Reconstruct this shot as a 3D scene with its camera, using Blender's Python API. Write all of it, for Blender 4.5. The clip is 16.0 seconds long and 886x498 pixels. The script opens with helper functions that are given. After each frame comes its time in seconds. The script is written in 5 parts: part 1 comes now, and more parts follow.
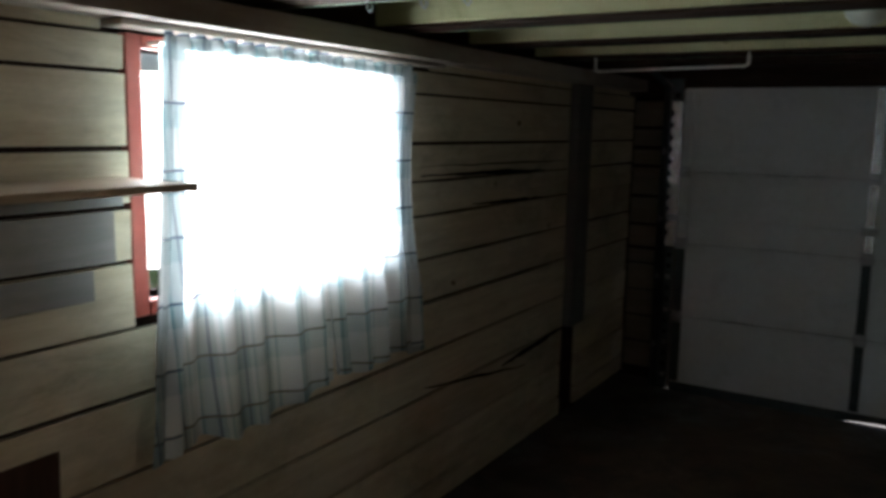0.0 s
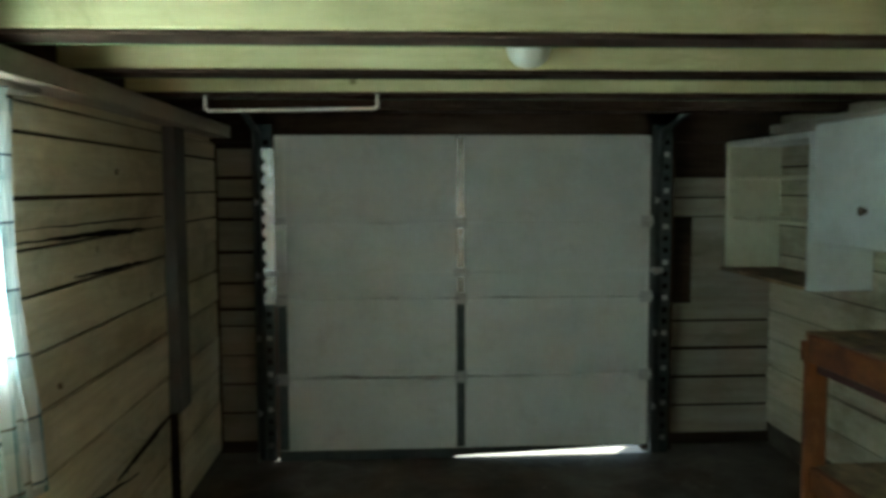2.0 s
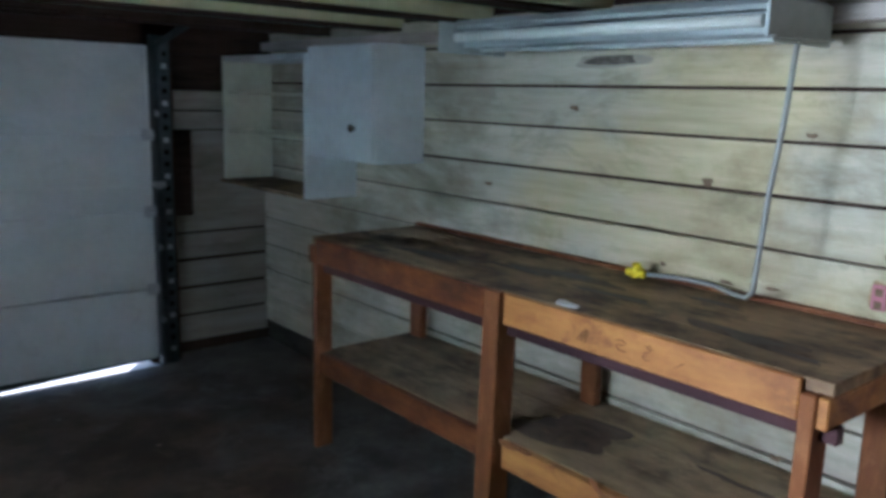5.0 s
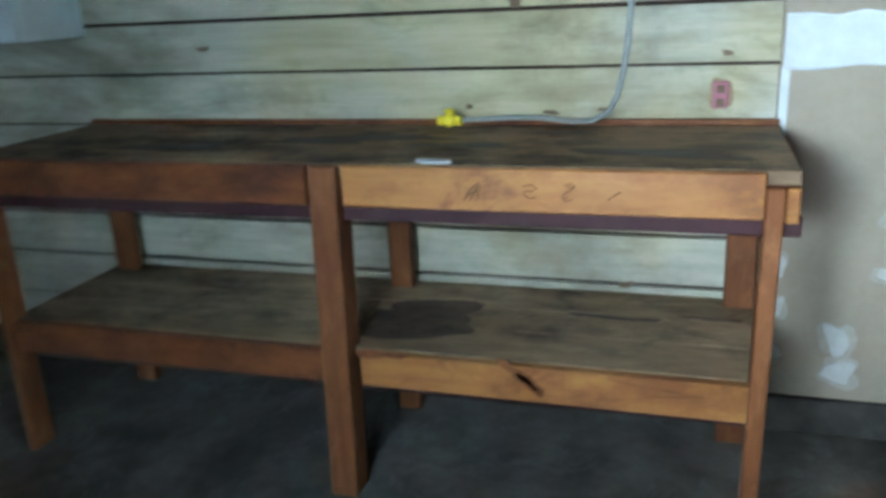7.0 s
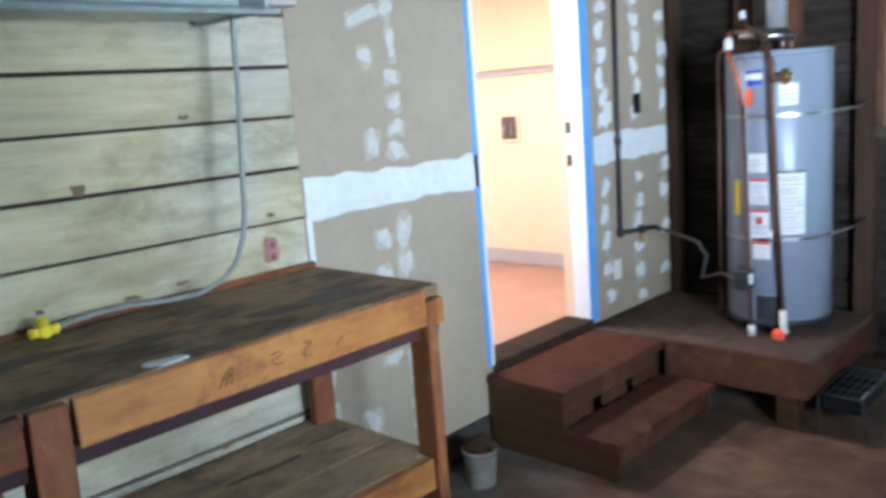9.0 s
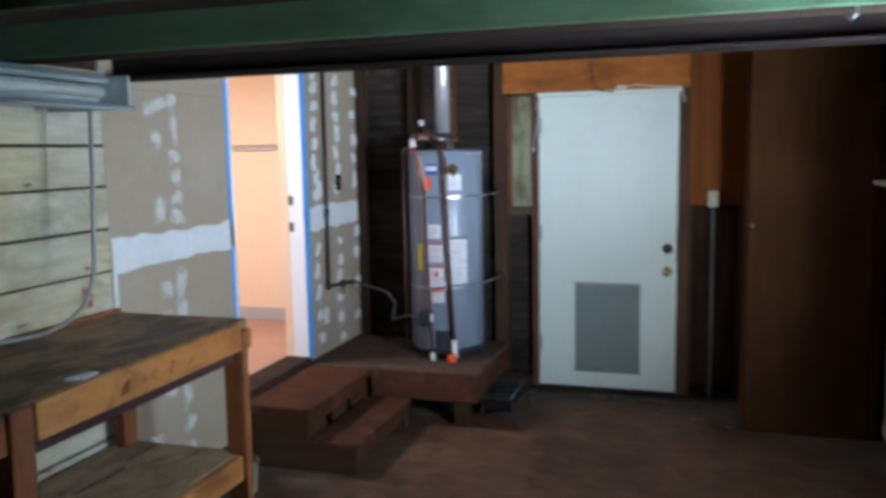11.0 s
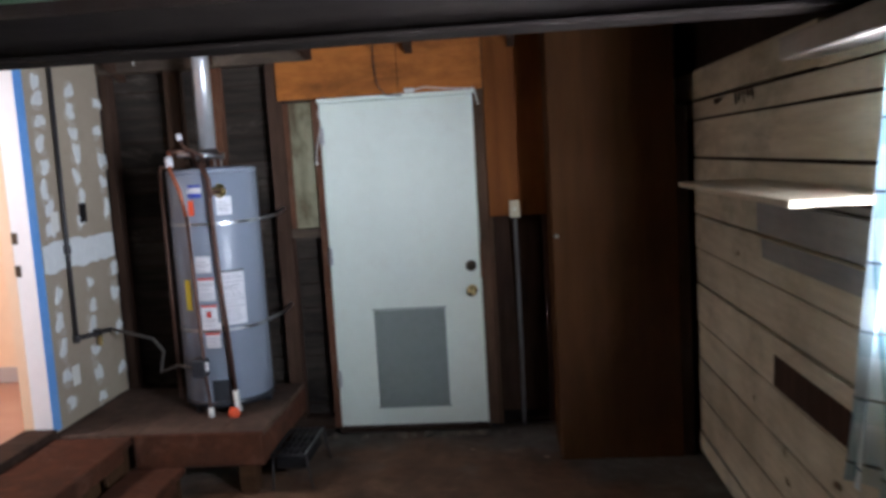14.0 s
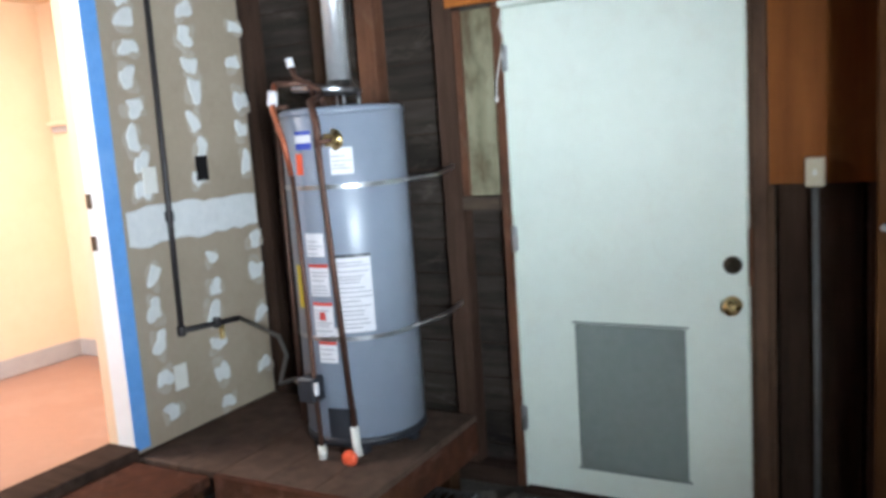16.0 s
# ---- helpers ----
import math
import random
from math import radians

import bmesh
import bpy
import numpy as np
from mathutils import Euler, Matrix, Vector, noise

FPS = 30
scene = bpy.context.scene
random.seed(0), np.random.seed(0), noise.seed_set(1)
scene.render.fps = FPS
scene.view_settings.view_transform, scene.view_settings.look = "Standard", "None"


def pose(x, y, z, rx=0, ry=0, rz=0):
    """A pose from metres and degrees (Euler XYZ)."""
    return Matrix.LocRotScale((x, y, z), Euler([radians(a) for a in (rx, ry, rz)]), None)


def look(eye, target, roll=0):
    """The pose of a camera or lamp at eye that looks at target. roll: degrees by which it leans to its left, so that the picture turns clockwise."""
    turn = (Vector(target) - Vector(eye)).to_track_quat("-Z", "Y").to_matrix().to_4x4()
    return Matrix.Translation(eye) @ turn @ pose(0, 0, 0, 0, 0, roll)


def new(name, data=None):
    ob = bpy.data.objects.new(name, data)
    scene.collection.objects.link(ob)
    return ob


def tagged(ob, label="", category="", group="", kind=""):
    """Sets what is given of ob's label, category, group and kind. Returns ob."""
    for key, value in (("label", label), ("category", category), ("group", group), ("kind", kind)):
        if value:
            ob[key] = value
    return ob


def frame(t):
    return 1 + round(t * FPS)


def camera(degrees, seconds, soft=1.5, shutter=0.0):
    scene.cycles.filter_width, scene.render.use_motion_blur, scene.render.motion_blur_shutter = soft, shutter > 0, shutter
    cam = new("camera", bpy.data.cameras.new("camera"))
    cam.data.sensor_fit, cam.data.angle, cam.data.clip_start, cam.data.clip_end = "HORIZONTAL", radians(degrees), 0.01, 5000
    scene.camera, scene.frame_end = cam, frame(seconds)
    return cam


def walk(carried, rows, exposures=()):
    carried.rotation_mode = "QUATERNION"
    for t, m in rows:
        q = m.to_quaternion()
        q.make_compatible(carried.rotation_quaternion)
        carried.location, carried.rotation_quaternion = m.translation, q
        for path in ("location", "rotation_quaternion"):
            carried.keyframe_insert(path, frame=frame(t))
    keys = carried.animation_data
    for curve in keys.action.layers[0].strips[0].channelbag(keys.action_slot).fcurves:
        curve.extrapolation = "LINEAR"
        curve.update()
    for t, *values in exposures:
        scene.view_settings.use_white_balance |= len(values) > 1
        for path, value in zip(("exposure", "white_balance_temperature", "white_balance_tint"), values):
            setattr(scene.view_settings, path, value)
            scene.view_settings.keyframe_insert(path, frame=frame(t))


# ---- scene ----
cam = camera(57.3, 16.0, soft=3.5, shutter=0.4)
EXPOSURES = [(0, -0.85, 6200, 16), (0.6, -0.5, 6200, 18), (1.0, 0.47, 6200, 13), (1.5, 1.2, 6300, 1), (2.5, 0.92, 6500, -13), (3.0, 1.08, 6400, 1), (3.5, 1.12, 5900, 7), (4.0, 1.1, 5400, 10), (4.7, 1.08, 5150, 15), (6.8, 1.3, 4850, 2), (7.0, 1.3, 4850, 2), (7.5, 1.42, 4850, 1),
             (8.2, 1.55, 4850, 4), (10.3, 0.45, 5250, 14), (11, 0.55, 5150, 14), (12.5, 0.65, 5100, 15), (13, 0.55, 5200, 21), (13.5, 0.5, 5300, 17), (14.0, 0.42, 5500, 19), (14.5, 0.58, 5550, 17), (15.5, 0.97, 5600, 14), (16, 1.08, 5500, 11)]
PATH = [
    (0, (1.787, 1.494, 1.674), (0.755, 3.181, 1.377), 1.0),
    (0.5, (1.554, 1.582, 1.695), (0.787, 3.411, 1.433), 0.5),
    (1, (1.345, 1.823, 1.658), (0.882, 3.759, 1.466), -0.8),
    (1.5, (1.204, 1.916, 1.646), (1.011, 3.896, 1.442), 0.4),
    (2, (1.097, 1.857, 1.64), (1.208, 3.848, 1.485), -0.2),
    (2.5, (0.983, 1.876, 1.66), (1.375, 3.829, 1.487), -0.3),
    (3, (0.981, 1.937, 1.656), (1.578, 3.836, 1.466), 0.1),
    (3.5, (0.927, 1.903, 1.672), (1.687, 3.736, 1.425), 0.5),
    (4, (0.856, 1.758, 1.702), (1.737, 3.53, 1.411), 0.9),
    (4.5, (0.844, 1.594, 1.702), (1.844, 3.293, 1.361), 1.0),
    (4.7, (0.853, 1.675, 1.704), (1.964, 3.301, 1.356), 1.2),
    (6.8, (0.749, 2.795, 1.472), (2.514, 3.499, 0.85), -0.9),
    (7, (0.829, 2.906, 1.461), (2.645, 3.485, 0.853), -2.8),
    (7.5, (1.057, 3.139, 1.461), (2.962, 3.242, 0.859), -4.3),
    (8, (1.168, 3.447, 1.508), (3.032, 3.011, 0.93), -2.5),
    (8.2, (1.164, 3.658, 1.513), (2.95, 2.931, 0.981), -4.0),
    (10.3, (0.841, 5.219, 1.737), (1.813, 3.498, 1.435), -1.0),
    (10.5, (0.891, 5.311, 1.72), (1.796, 3.551, 1.429), -1.7),
    (11, (1.029, 5.535, 1.703), (1.63, 3.642, 1.46), -1.1),
    (11.5, (1.069, 5.737, 1.744), (1.402, 3.785, 1.468), -1.6),
    (12, (1.163, 5.855, 1.74), (1.285, 3.881, 1.443), -1.2),
    (12.5, (1.097, 5.738, 1.739), (1.073, 3.768, 1.395), -1.1),
    (13, (1.034, 5.562, 1.697), (0.998, 3.576, 1.464), -0.8),
    (13.5, (0.99, 5.289, 1.701), (1.063, 3.311, 1.414), -1.1),
    (14, (0.985, 4.861, 1.695), (1.149, 2.881, 1.466), -3.4),
    (14.5, (0.747, 4.354, 1.73), (1.17, 2.413, 1.499), -4.1),
    (15, (0.613, 3.897, 1.675), (1.313, 2.036, 1.456), -2.6),
    (15.5, (0.743, 3.504, 1.667), (1.509, 1.676, 1.395), -3.2),
    (16, (0.729, 3.049, 1.577), (1.69, 1.319, 1.291), -4.0),
]
walk(cam, [(t, look(eye, target, roll)) for t, eye, target, roll in PATH], EXPOSURES)

# ---- world, sun, large lights ----
world = bpy.data.worlds.new("sky")
scene.world = world
world.use_nodes = True
sky = world.node_tree.nodes.new("ShaderNodeTexSky")
sky.sky_type = "NISHITA"
sky.sun_disc = False
sky.sun_elevation, sky.sun_rotation = radians(48), radians(40)
world.node_tree.links.new(sky.outputs[0], world.node_tree.nodes["Background"].inputs[0])
world.node_tree.nodes["Background"].inputs[1].default_value = 0.12

sun = new("sun", bpy.data.lights.new("sun", "SUN"))
sun.data.energy, sun.data.angle, sun.data.color = 5.0, radians(0.5), (1.0, 0.95, 0.88)
sun.matrix_world = look((3.0, 3.6, 5.0), (0, 0, 0))


def area(name, power, color, wide, high, eye, target):
    ob = new(name, bpy.data.lights.new(name, "AREA"))
    ob.data.shape, ob.data.size, ob.data.size_y = "RECTANGLE", wide, high
    ob.data.energy, ob.data.color = power, color
    ob.matrix_world = look(eye, target)
    return ob


W, L = 3.435, 6.82                      # inner width and length of the garage
WIN = (2.905, 3.985, 1.20, 1.862)          # window opening: y0, y1, z0, z1
DOORWAY = (0.90, 1.70, 0.37, 2.33)      # opening to the house: y0, y1, z0, z1
HZ = 0.385                              # floor level in the house

across = area("window_daylight", 7, (0.95, 0.98, 1.0), 1.1, 0.75, (-0.25, 3.45, 1.54), (3.4, 3.0, 0.72))
across.data.spread = radians(55)
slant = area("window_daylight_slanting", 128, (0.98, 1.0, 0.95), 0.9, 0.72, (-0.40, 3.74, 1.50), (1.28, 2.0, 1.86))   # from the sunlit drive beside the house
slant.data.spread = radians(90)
area("room_lamp", 25, (1.0, 0.90, 0.78), 0.5, 0.5, (4.3, 1.3, 2.40), (4.3, 1.3, 0))
north_room = area("room_fill_light", 6, (0.86, 0.92, 1.0), 0.5, 0.9, (4.25, 2.8, 1.7), (4.85, 1.3, 1.3))   # added cool fill lamp for the far wall; the room has no window built
north_room.data.spread = radians(110)


# ---- materials ----
def mat(name, c1, c2, scale=10.0, rough=0.7, metal=0.0, bump=0.2, grain=(1, 1, 1), stain=None, amount=0.5,
        stain_scale=1.6, vary=0.0, spots=None, gloss=None, sharp=0.68, soil=None):
    """Two-tone grain, larger stains with an edge of their own, and a tint that differs from piece to piece."""
    m = bpy.data.materials.new(name)
    m.use_nodes = True
    n, l = m.node_tree.nodes, m.node_tree.links
    bsdf = n["Principled BSDF"]
    tc = n.new("ShaderNodeTexCoord")
    mp = n.new("ShaderNodeMapping")
    mp.inputs["Scale"].default_value = grain
    l.new(tc.outputs["Object"], mp.inputs[0])
    info = n.new("ShaderNodeObjectInfo")
    if vary:
        shift = n.new("ShaderNodeMath")
        shift.operation = "MULTIPLY"
        l.new(info.outputs["Random"], shift.inputs[0])
        shift.inputs[1].default_value = 23.0
        l.new(shift.outputs[0], mp.inputs["Location"])
    fine = n.new("ShaderNodeTexNoise")
    fine.inputs["Scale"].default_value, fine.inputs["Detail"].default_value = scale, 6
    fine.inputs["Roughness"].default_value = 0.65
    l.new(mp.outputs[0], fine.inputs[0])
    ramp = n.new("ShaderNodeValToRGB")
    ramp.color_ramp.elements[0].position, ramp.color_ramp.elements[1].position = 0.3, 0.72
    ramp.color_ramp.elements[0].color, ramp.color_ramp.elements[1].color = (*c2, 1), (*c1, 1)
    l.new(fine.outputs[0], ramp.inputs[0])
    out = ramp.outputs[0]
    if stain:
        big = n.new("ShaderNodeTexNoise")
        big.inputs["Scale"].default_value, big.inputs["Detail"].default_value = stain_scale, 7
        big.inputs["Roughness"].default_value = 0.7
        half = n.new("ShaderNodeMapping")
        half.inputs["Scale"].default_value = [0.5 + 0.5 * g for g in grain]
        l.new(tc.outputs["Object"], half.inputs[0])
        l.new(half.outputs[0], big.inputs[0])
        edge = n.new("ShaderNodeMapRange")
        edge.inputs[1].default_value, edge.inputs[2].default_value = 0.47, sharp
        edge.inputs[4].default_value = amount
        l.new(big.outputs[0], edge.inputs[0])
        mix = n.new("ShaderNodeMixRGB")
        l.new(edge.outputs[0], mix.inputs[0])
        l.new(out, mix.inputs[1])
        mix.inputs[2].default_value = (*stain, 1)
        out = mix.outputs[0]
    if soil:
        # second, smaller dirt in another colour, broken up by the grain
        dirt = n.new("ShaderNodeTexNoise")
        dirt.inputs["Scale"].default_value, dirt.inputs["Detail"].default_value = soil[1], 8
        dirt.inputs["Roughness"].default_value, dirt.inputs["Distortion"].default_value = 0.75, 0.6
        place = n.new("ShaderNodeMapping")
        place.inputs["Scale"].default_value = [0.35 + 0.65 * g for g in grain]
        place.inputs["Location"].default_value = (3.7, 8.1, 5.2)
        l.new(tc.outputs["Object"], place.inputs[0])
        l.new(place.outputs[0], dirt.inputs[0])
        rim = n.new("ShaderNodeMapRange")
        rim.inputs[1].default_value, rim.inputs[2].default_value = 0.53, 0.66
        rim.inputs[4].default_value = soil[2]
        l.new(dirt.outputs[0], rim.inputs[0])
        mix = n.new("ShaderNodeMixRGB")
        l.new(rim.outputs[0], mix.inputs[0])
        l.new(out, mix.inputs[1])
        mix.inputs[2].default_value = (*soil[0], 1)
        out = mix.outputs[0]
    if spots:
        vo = n.new("ShaderNodeTexVoronoi")
        vo.inputs["Scale"].default_value = spots[1]
        l.new(tc.outputs["Object"], vo.inputs[0])
        near = n.new("ShaderNodeMapRange")
        near.inputs[1].default_value, near.inputs[2].default_value = 0.055, 0.03
        near.inputs[4].default_value = 0.8
        l.new(vo.outputs[0], near.inputs[0])
        mix = n.new("ShaderNodeMixRGB")
        l.new(near.outputs[0], mix.inputs[0])
        l.new(out, mix.inputs[1])
        mix.inputs[2].default_value = (*spots[0], 1)
        out = mix.outputs[0]
    if vary:
        rng = n.new("ShaderNodeMapRange")
        rng.inputs[3].default_value, rng.inputs[4].default_value = 1 - vary, 1 + vary
        l.new(info.outputs["Random"], rng.inputs[0])
        hsv = n.new("ShaderNodeHueSaturation")
        l.new(rng.outputs[0], hsv.inputs["Value"])
        l.new(out, hsv.inputs["Color"])
        out = hsv.outputs[0]
    l.new(out, bsdf.inputs["Base Color"])
    bsdf.inputs["Metallic"].default_value = metal
    bsdf.inputs["Specular IOR Level"].default_value = gloss if gloss is not None else (0.5 if rough < 0.5 or metal else 0.2)
    wear = n.new("ShaderNodeMapRange")
    wear.inputs[3].default_value, wear.inputs[4].default_value = max(0.03, rough - 0.12), min(1.0, rough + 0.12)
    l.new(fine.outputs[0], wear.inputs[0])
    l.new(wear.outputs[0], bsdf.inputs["Roughness"])
    if bump:
        bp = n.new("ShaderNodeBump")
        bp.inputs["Strength"].default_value, bp.inputs["Distance"].default_value = bump, 0.01
        l.new(fine.outputs[0], bp.inputs["Height"])
        l.new(bp.outputs[0], bsdf.inputs["Normal"])
    return m


GY, GX, GZ = (1, 0.08, 1), (0.08, 1, 1), (1, 1, 0.08)
# Cream paint lightened on the window wall to make up for weak bounce light.
board_paint_lightened = mat("worn_cream_paint_lightened", (0.70, 0.635, 0.475), (0.52, 0.455, 0.315), 30, 0.7, 0, 0.4, GY, (0.33, 0.28, 0.19), 0.75, 2.1, 0.08, ((0.15, 0.11, 0.065), 2.2), 0.15, 0.66, ((0.24, 0.22, 0.15), 3.4, 0.5))
# Same paint, darker on the east wall to offset strong window light.
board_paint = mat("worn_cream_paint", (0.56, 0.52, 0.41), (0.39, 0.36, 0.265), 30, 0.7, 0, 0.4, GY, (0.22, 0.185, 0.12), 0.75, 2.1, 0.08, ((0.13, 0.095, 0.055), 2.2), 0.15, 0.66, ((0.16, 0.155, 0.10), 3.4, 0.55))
# Same paint again, darkened so the end wall's shade sits in its colour.
board_paint_shaded = mat("worn_cream_paint_end_shade", (0.33, 0.305, 0.25), (0.23, 0.205, 0.16), 26, 0.7, 0, 0.35, GX, (0.18, 0.145, 0.095), 0.6, 1.7, 0.07, None, 0.15, 0.66, ((0.14, 0.115, 0.075), 3.4, 0.5))
joist_paint = mat("pale_green_paint", (0.57, 0.54, 0.31), (0.45, 0.42, 0.23), 22, 0.6, 0, 0.3, GX, (0.33, 0.28, 0.14), 0.55, 2.0, 0.05, ((0.14, 0.12, 0.05), 2.6), 0.2, 0.66, ((0.24, 0.2, 0.09), 4.0, 0.45))
mint_paint = mat("mint_green_paint", (0.16, 0.255, 0.15), (0.11, 0.19, 0.11), 22, 0.6, 0, 0.3, GX, (0.08, 0.11, 0.06), 0.65, 2.4, 0.06, None, 0.2, 0.64, ((0.05, 0.07, 0.04), 5.0, 0.4))
dark_wood = mat("old_dark_wood", (0.062, 0.039, 0.028), (0.026, 0.016, 0.012), 24, 0.85, 0, 0.4, GX, (0.013, 0.009, 0.008), 0.6, 2.2, 0.25, None, 0.04)
sheathing = mat("dusty_black_sheathing", (0.052, 0.041, 0.033), (0.021, 0.017, 0.014), 26, 0.9, 0, 0.5, GX, (0.012, 0.010, 0.010), 0.6, 2.6, 0.3, None, 0.04, 0.64, ((0.125, 0.102, 0.078), 4.5, 0.6))
dusty_plate = mat("dusty_old_timber", (0.12, 0.088, 0.062), (0.055, 0.040, 0.030), 24, 0.85, 0, 0.4, GX, (0.03, 0.022, 0.018), 0.6, 2.4, 0.1, None, 0.05, 0.64, ((0.20, 0.165, 0.125), 6.0, 0.5))
dark_wood_v = mat("old_dark_upright_wood", (0.080, 0.046, 0.031), (0.036, 0.021, 0.015), 24, 0.85, 0, 0.4, GZ, (0.018, 0.012, 0.009), 0.5, 2.2, 0.3, None, 0.05)
red_stud = mat("reddish_stud_wood", (0.185, 0.082, 0.044), (0.09, 0.040, 0.022), 24, 0.75, 0, 0.35, GZ, (0.045, 0.025, 0.017), 0.75, 2.6, 0.2, None, 0.1, 0.64, ((0.24, 0.16, 0.11), 6.0, 0.4))
old_brown_stud = mat("old_brown_stud_wood", (0.13, 0.075, 0.045), (0.07, 0.04, 0.026), 24, 0.8, 0, 0.35, GZ, (0.03, 0.02, 0.014), 0.6, 2.6, 0.2, None, 0.08)
plywood = mat("stained_plywood", (0.235, 0.080, 0.02), (0.145, 0.047, 0.012), 14, 0.7, 0, 0.12, GZ, (0.06, 0.022, 0.008), 0.75, 1.6, 0.05, None, 0.06)
plywood_header = mat("orange_plywood", (0.52, 0.18, 0.034), (0.36, 0.115, 0.022), 14, 0.6, 0, 0.12, GX, (0.15, 0.048, 0.013), 0.75, 2.4, 0.06, None, 0.12, 0.66, ((0.10, 0.032, 0.012), 5.0, 0.45))
closet_wood = mat("dark_red_brown_panel", (0.090, 0.040, 0.016), (0.058, 0.025, 0.010), 16, 0.9, 0, 0.12, GZ, (0.03, 0.013, 0.008), 0.7, 1.3, 0, None, 0.02)
bench_wood = mat("orange_brown_lumber", (0.215, 0.07, 0.019), (0.115, 0.034, 0.010), 22, 0.6, 0, 0.25, (1, 0.15, 1), (0.055, 0.017, 0.008), 0.85, 3.4, 0.12, ((0.08, 0.03, 0.015), 3.0), 0.2, 0.64, ((0.04, 0.014, 0.008), 6.0, 0.6))
# Same lumber as bench_wood, lightened and yellowed for the light falling on it.
bench_lit = mat("lit_lumber", (0.42, 0.185, 0.044), (0.25, 0.098, 0.024), 20, 0.55, 0, 0.25, (1, 0.15, 1), (0.17, 0.055, 0.015), 0.8, 4.0, 0.06, ((0.12, 0.045, 0.02), 5.0), 0.3, 0.62, ((0.10, 0.032, 0.012), 6.0, 0.75))
bench_purple = mat("dark_purple_brown_lumber", (0.055, 0.022, 0.023), (0.032, 0.013, 0.014), 20, 0.7, 0, 0.2, GY)
bench_leg = mat("orange_brown_upright_lumber", (0.215, 0.078, 0.024), (0.12, 0.040, 0.013), 22, 0.6, 0, 0.25, GZ, (0.08, 0.027, 0.011), 0.7, 3.2, 0.12, None, 0.2, 0.64, ((0.38, 0.18, 0.07), 9.0, 0.35))
bench_top = mat("grimy_bench_top", (0.30, 0.205, 0.11), (0.14, 0.085, 0.045), 16, 0.65, 0, 0.4, (1, 0.25, 1), (0.03, 0.02, 0.016), 0.8, 6.0, 0.1, None, 0.2, 0.62, ((0.014, 0.011, 0.012), 4.0, 0.7))
grime_thin = mat("thin_bench_grime", (0.13, 0.085, 0.052), (0.065, 0.042, 0.028), 16, 0.6, 0, 0.4, (1, 0.25, 1), (0.03, 0.02, 0.016), 0.7, 9.0, 0.1, None, 0.2, 0.62, ((0.17, 0.115, 0.065), 7.0, 0.6))
grime_thick = mat("thick_bench_grime", (0.05, 0.035, 0.028), (0.022, 0.016, 0.014), 16, 0.5, 0, 0.4, (1, 0.25, 1), (0.11, 0.075, 0.05), 0.6, 9.0, 0.1, None, 0.3)
bench_shelf = mat("worn_shelf_board", (0.38, 0.275, 0.155), (0.20, 0.13, 0.068), 14, 0.7, 0, 0.3, (1, 0.25, 1), (0.065, 0.04, 0.023), 0.75, 3.2, 0.1, None, 0.2, 0.62, ((0.045, 0.03, 0.02), 6.5, 0.55))
concrete = mat("stained_concrete", (0.150, 0.132, 0.108), (0.060, 0.052, 0.042), 5.0, 0.70, 0, 0.35, (1, 1, 1), (0.045, 0.036, 0.028), 0.8, 1.3, 0, ((0.27, 0.25, 0.22), 2.3), 0.2, 0.60, ((0.21, 0.195, 0.165), 3.6, 0.45))


def add_tint(m, centre, radius, color):
    """A large ragged-edged tint: old spills soaked into the slab, a yellow patch on boards."""
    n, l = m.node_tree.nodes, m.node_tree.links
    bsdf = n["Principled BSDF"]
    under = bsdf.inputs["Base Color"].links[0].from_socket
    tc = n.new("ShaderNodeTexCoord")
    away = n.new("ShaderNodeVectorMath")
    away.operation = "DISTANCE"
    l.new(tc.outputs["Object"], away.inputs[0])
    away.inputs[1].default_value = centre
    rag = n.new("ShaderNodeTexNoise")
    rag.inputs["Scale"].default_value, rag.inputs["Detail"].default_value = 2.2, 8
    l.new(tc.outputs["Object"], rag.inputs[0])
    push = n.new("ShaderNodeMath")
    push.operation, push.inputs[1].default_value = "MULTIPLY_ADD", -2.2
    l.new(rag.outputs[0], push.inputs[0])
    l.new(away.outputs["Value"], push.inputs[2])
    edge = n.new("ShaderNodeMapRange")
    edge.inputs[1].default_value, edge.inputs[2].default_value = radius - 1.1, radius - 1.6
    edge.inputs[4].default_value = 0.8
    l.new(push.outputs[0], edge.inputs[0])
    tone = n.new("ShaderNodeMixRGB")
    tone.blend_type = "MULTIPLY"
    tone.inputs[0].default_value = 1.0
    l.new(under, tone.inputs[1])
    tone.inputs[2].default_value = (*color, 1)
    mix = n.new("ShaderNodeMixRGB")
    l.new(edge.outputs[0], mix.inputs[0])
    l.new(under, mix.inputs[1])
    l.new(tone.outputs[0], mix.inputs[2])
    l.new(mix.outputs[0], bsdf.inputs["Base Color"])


add_tint(concrete, (1.6, 1.7, 0), 1.75, (1.15, 0.62, 0.36))
add_tint(concrete, (1.4, 5.2, 0), 1.5, (0.75, 0.52, 0.38))
# Yellow tint on the boards above the bench.
add_tint(board_paint, (W, 3.45, 1.3), 0.85, (1.04, 0.95, 0.68))
footing_dark = mat("grimy_concrete_footing", (0.085, 0.075, 0.062), (0.045, 0.038, 0.03), 14, 0.85, 0, 0.4, (1, 1, 1), (0.025, 0.02, 0.016), 0.7, 3.0, 0, None, 0.1)
drive = mat("bright_concrete", (0.66, 0.64, 0.60), (0.58, 0.56, 0.52), 12, 0.8, 0, 0.2)
